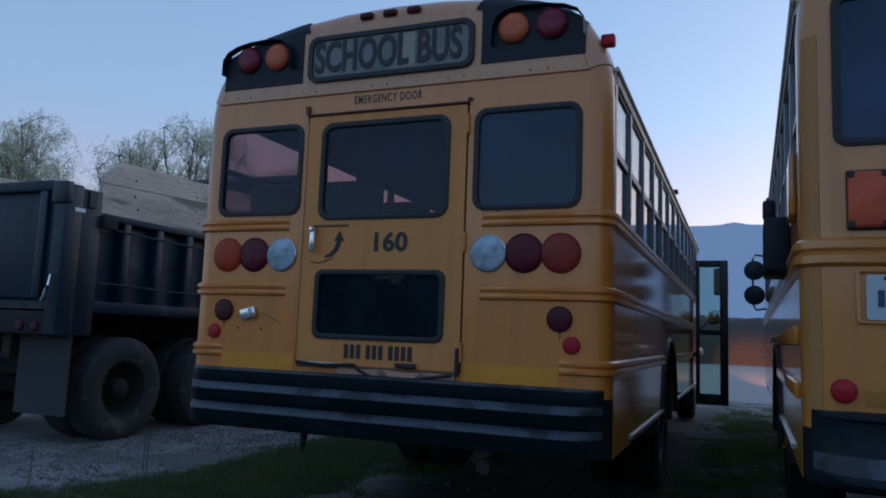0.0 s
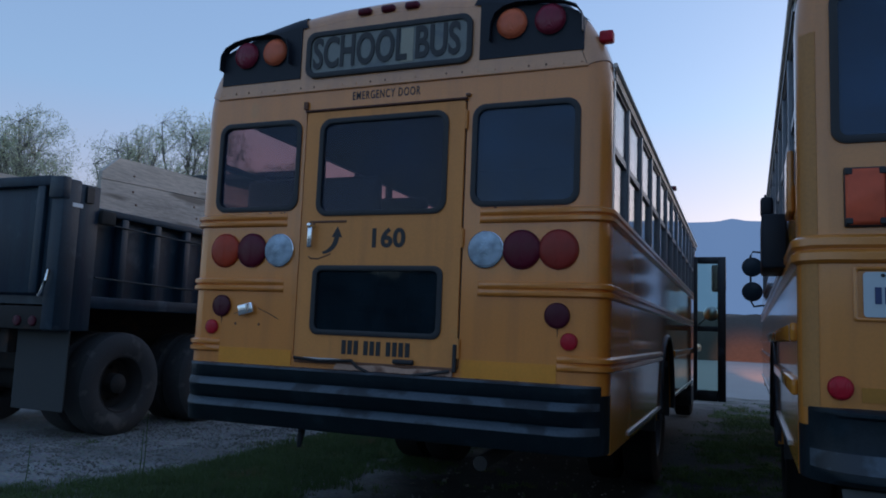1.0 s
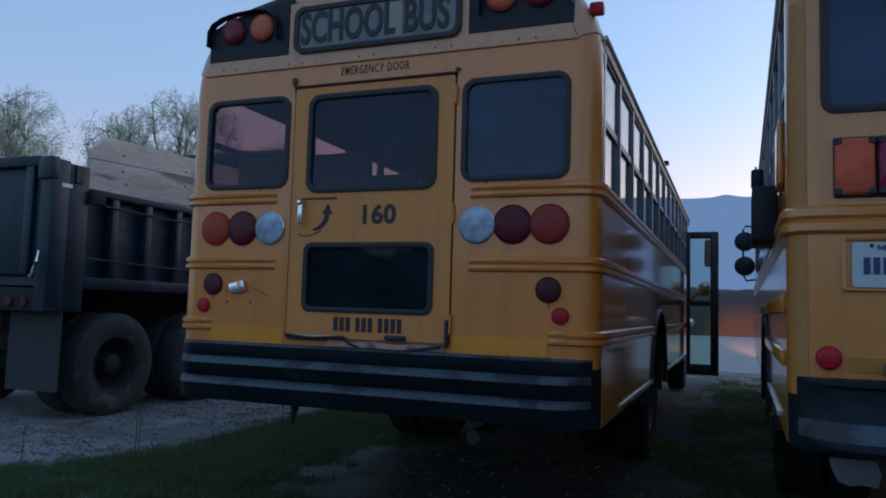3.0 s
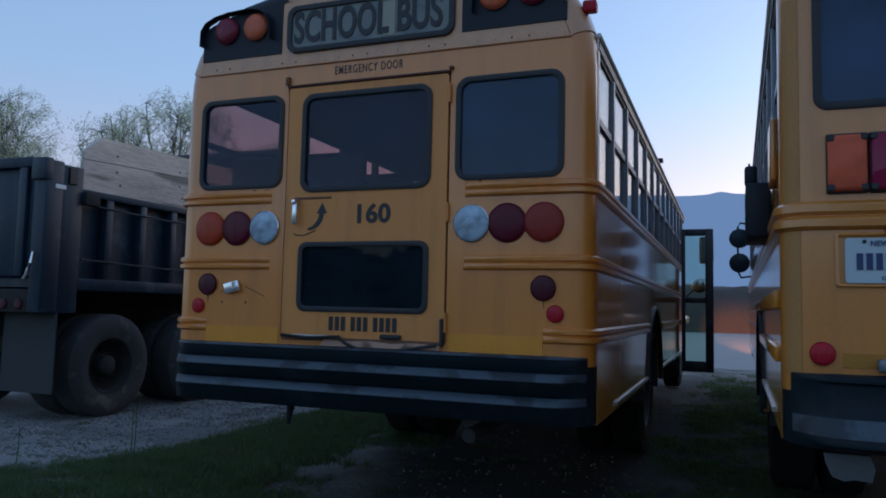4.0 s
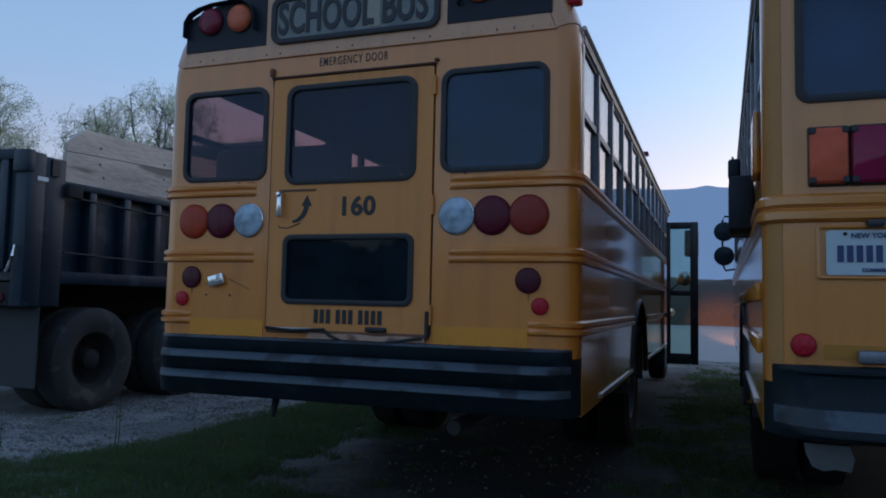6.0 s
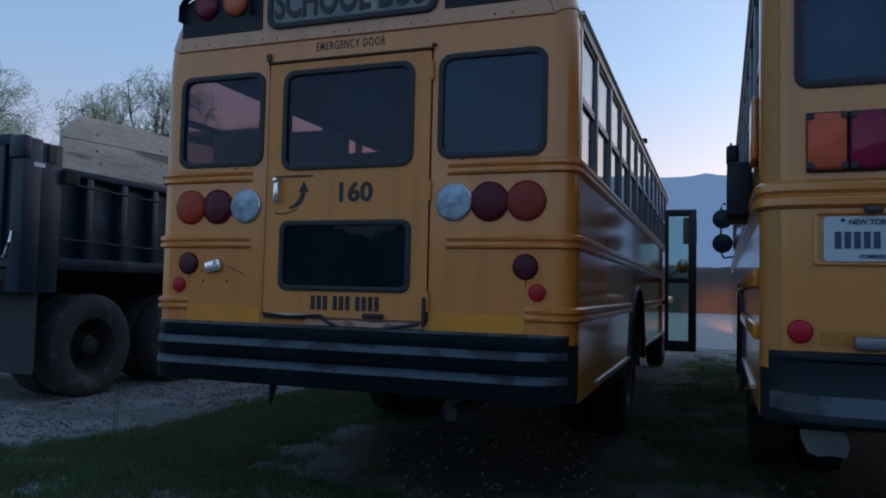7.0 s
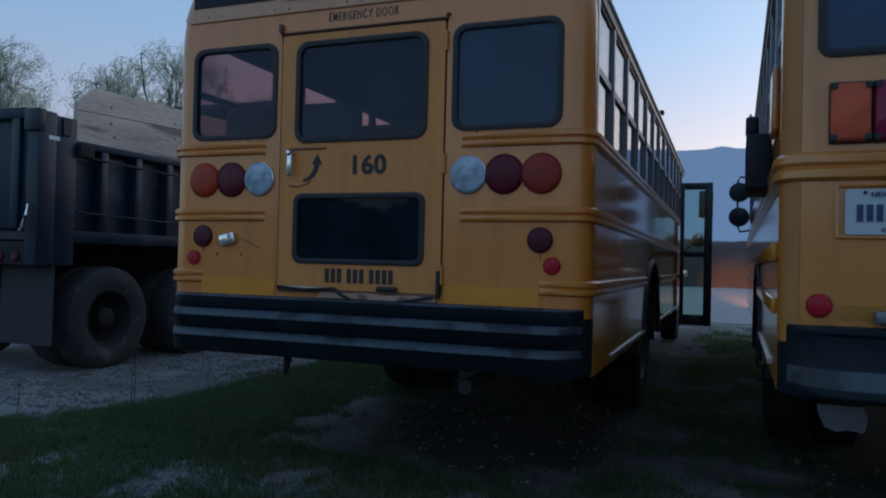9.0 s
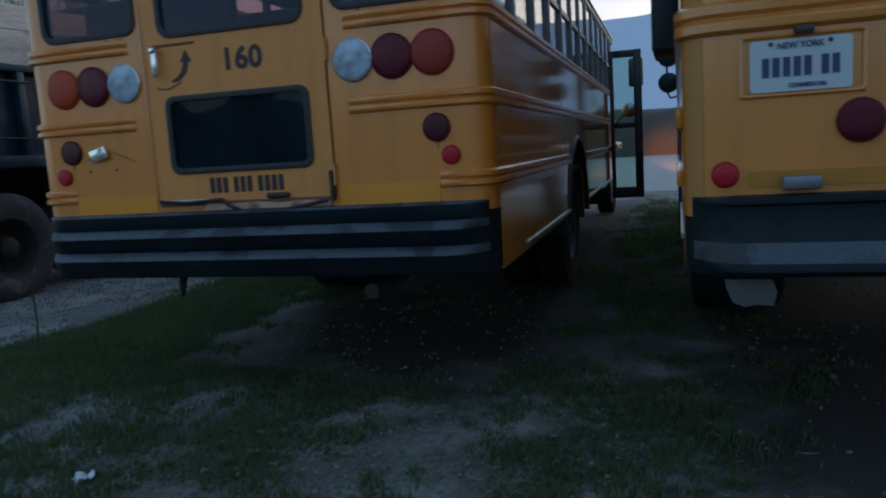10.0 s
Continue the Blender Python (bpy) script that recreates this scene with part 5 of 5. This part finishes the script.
build_tree(-24.4, 17.0, ((-1.6, 7.6, 1.6, 1.7), (0.3, 7.9, 1.7, 1.75), (1.0, 6.4, 1.7, 1.3)), 3, 62)
build_tree(-19.2, 17.3, ((-0.5, 7.0, 1.6, 1.35), (0.6, 7.6, 1.0, 1.0), (-1.0, 5.9, 1.5, 1.0)), 8, 66)
build_tree(-16.6, 17.2, ((-0.1, 7.5, 1.25, 1.45), (1.4, 7.3, 1.3, 1.3), (0.2, 6.0, 1.6, 1.1)), 21, 62)
build_tree(-12.8, 17.4, ((-0.9, 5.5, 1.5, 1.4), (0.8, 5.5, 1.4, 1.3), (0.0, 4.2, 1.8, 1.2), (-2.3, 4.7, 1.5, 1.5)), 33, 130)
build_tree(-29.0, 19.0, ((0.0, 7.4, 2.0, 1.7), (1.6, 6.6, 1.4, 1.3)), 5, 78)


# ---------------------------------------------------------------- grass, weeds and pebbles
def patchy(x, y):
    return 0.55 * noise.noise((x * 1.3 + 3, y * 1.3, 2.0)) + 0.65 * noise.noise((x * 3.7, y * 3.7, 5.0)) + 0.5 * noise.noise((x * 10, y * 10, 8.0))


def build_grass():
    rnd = random.Random(4)
    verts, faces = [], []
    for k in range(385000):
        x, y = (rnd.uniform(-4.5, 3.4), rnd.uniform(-2.2, 6.0)) if k < 350000 else (rnd.uniform(0.6, 2.6), rnd.uniform(6.0, 12.5))
        lush = math.exp(-((x + 1.8) / 0.7) ** 2) * (1 if y > 0.4 else 0.6)
        bare = math.exp(-((x - 1.0) / 0.6) ** 2) * 0.42 + 0.5 * min(1.0, max(0.0, (x - 1.7) / 0.6)) * (1 if y < 5 else 0.3)
        under = 0.9 * math.exp(-(max(0, abs(x - 0.1) - 0.6) / 0.5) ** 2 - (max(0, 0.9 - y) / 0.4) ** 2)
        lane = 1.0 if x < -2.45 - 0.5 * max(0, 1.2 - y) and y > -1 else 0
        fade = 1.2 * max(0.0, -1.3 - y) + 1.6 * max(0.0, x - 2.4) + (0.25 * max(0.0, y - 9.5))
        cover = 1.2 * patchy(x, y) + 0.33 + 0.45 * lush - bare - under - lane - fade + rnd.uniform(-0.25, 0.25)
        if cover < 0:
            continue
        z = hill(x, y)
        h = rnd.uniform(0.015, 0.05) * (1 + 0.8 * lush) * (0.7 + 0.6 * min(1, cover))
        a, w = rnd.uniform(0, 6.28), rnd.uniform(0.002, 0.0045)
        bend = rnd.uniform(0.3, 1.2) * h
        lx, ly = math.cos(a + 1.3) * bend, math.sin(a + 1.3) * bend
        c, s = math.cos(a) * w, math.sin(a) * w
        i = len(verts)
        verts += [(x - c, y - s, z - 0.005), (x + c, y + s, z - 0.005), (x + lx * 0.4 + c * 0.7, y + ly * 0.4 + s * 0.7, z + h * 0.65), (x + lx * 0.4 - c * 0.7, y + ly * 0.4 - s * 0.7, z + h * 0.65), (x + lx, y + ly, z + h)]
        faces += [(i, i + 1, i + 2, i + 3), (i + 3, i + 2, i + 4)]
    me = bpy.data.meshes.new("grass")
    me.from_pydata(verts, [], faces)
    me.materials.append(GRASS)
    tagged(new("grass", me), "sparse short grass in worn patches on the lot", "grass", kind="stuff")


build_grass()


def build_pebbles():
    rnd = random.Random(9)
    verts, faces = [], []
    for k in range(23000):
        pick = rnd.random()
        x, y = (rnd.uniform(-5, -2.0), rnd.uniform(0.6, 5)) if pick < 0.65 else (rnd.gauss(0.7, 0.6), rnd.gauss(-0.2, 0.5)) if pick < 0.665 else (rnd.uniform(-5, -2.0), rnd.uniform(0.6, 5)) if pick < 0.84 else (rnd.uniform(-3, 4.5), rnd.uniform(-2.0, 6))
        if k >= 14000:                                 # finer grit over the bare dirt in front of the buses
            x, y = rnd.uniform(-1.6, 2.1), rnd.gauss(-0.8, 0.5)
            if patchy(x, y) > 0.0 and rnd.random() < 0.8:
                continue
        r = rnd.uniform(0.004, 0.013) * (2.0 if rnd.random() < 0.04 else 1) * (0.75 if k >= 14000 else 1)
        z = hill(x, y) + (0.012 if x < -2.5 else 0)
        i = len(verts)
        a0 = rnd.uniform(0, 6.28)
        for k in range(5):
            a = a0 + 6.28 * k / 5
            rr = r * rnd.uniform(0.7, 1.2)
            verts.append((x + rr * math.cos(a), y + rr * math.sin(a), z - 0.002))
        for k in range(5):
            a = a0 + 0.3 + 6.28 * k / 5
            rr = r * rnd.uniform(0.5, 0.8)
            verts.append((x + rr * math.cos(a), y + rr * math.sin(a), z + r * rnd.uniform(0.5, 0.9)))
        for k in range(5):
            j = (k + 1) % 5
            faces.append((i + k, i + j, i + 5 + j, i + 5 + k))
        faces.append(tuple(i + 5 + k for k in range(5)))
    me = bpy.data.meshes.new("pebbles")
    me.from_pydata(verts, [], faces)
    me.materials.append(STONE)
    tagged(new("pebbles", me), "loose pale pebbles strewn over the dirt", "gravel", kind="stuff")


build_pebbles()


def build_litter_leaves():
    """Dry leaves and bits of straw lying in the dirt."""
    rnd = random.Random(12)
    verts, faces = [], []
    for _ in range(1100):
        x, y = (rnd.gauss(0.9, 0.7), rnd.gauss(-0.8, 0.4)) if rnd.random() < 0.6 else (rnd.uniform(-2.5, 2.6), rnd.uniform(-1.8, 2.5))
        z = hill(x, y) + rnd.uniform(0.004, 0.02)
        a = rnd.uniform(0, 6.28)
        straw = rnd.random() < 0.68
        n, w = (rnd.uniform(0.012, 0.05), rnd.uniform(0.0012, 0.0025)) if straw else (rnd.uniform(0.006, 0.022), rnd.uniform(0.004, 0.011))
        u, v = (math.cos(a) * n, math.sin(a) * n), (-math.sin(a) * w, math.cos(a) * w)
        i = len(verts)
        t1, t2 = rnd.uniform(-0.006, 0.01), rnd.uniform(-0.006, 0.01)
        verts += [(x - u[0], y - u[1], z + t1), (x + v[0], y + v[1], z), (x + u[0], y + u[1], z + t2), (x - v[0], y - v[1], z + 0.003)]
        faces.append((i, i + 1, i + 2, i + 3))
    me = bpy.data.meshes.new("dead_leaves")
    me.from_pydata(verts, [], faces)
    me.materials.append(STRAW)
    tagged(new("dead_leaves", me), "dry leaves and straw scattered on the dirt", "leaf litter", kind="stuff")


build_litter_leaves()


def build_weed(x, y, h, seed, pale=False):
    rnd = random.Random(seed)
    t = thing("weed", "thin tall weed stem with a few leaves", "weed", pose(x, y, hill(x, y) - 0.01), "weeds on the lot")
    stem = [(0, 0, 0), (0.01, 0.005, h * 0.4), (0.005, 0.01, h * 0.8), (0.015, 0.0, h)]
    part("stem", tube(bmesh.new(), stem, [0.004, 0.0035, 0.003, 0.0015], 5), GRASS, t)
    bm = bmesh.new()
    for k in range(8):
        z = h * (0.25 + 0.75 * k / 8)
        a = rnd.uniform(0, 6.28)
        u = Vector((math.cos(a), math.sin(a), rnd.uniform(-0.1, 0.5))) * rnd.uniform(0.025, 0.05)
        v = Vector((-math.sin(a), math.cos(a), 0)) * 0.01
        c = Vector((0.008, 0.005, z))
        bm.faces.new([bm.verts.new(p) for p in (c, c + u * 0.5 + v, c + u, c + u * 0.5 - v)])
    part("leaves", bm, GRASS, t)
    return t


for wx, wy, wh, ws in ((-2.15, 0.72, 0.55, 1), (-2.35, 0.9, 0.4, 2), (-1.2, 0.6, 0.3, 3), (-2.9, 0.4, 0.3, 4), (1.45, 2.6, 0.25, 5)):
    build_weed(wx, wy, wh, ws)


def build_litter():
    """A crumpled scrap of pale paper."""
    rnd = random.Random(2)
    bm = bmesh.new()
    bmesh.ops.create_grid(bm, x_segments=6, y_segments=6, size=0.035)
    for v in bm.verts:
        v.co.z = rnd.uniform(0, 0.03)
        v.co.x *= rnd.uniform(0.8, 1.2)
    ob = part("paper_scrap", bm, WHITE, smooth=20)
    ob.matrix_basis = pose(-0.30, -0.88, hill(-0.3, -0.88) + 0.004, 0, 0, 30)
    return tagged(ob, "small crumpled scrap of white paper on the grass", "litter")


build_litter()
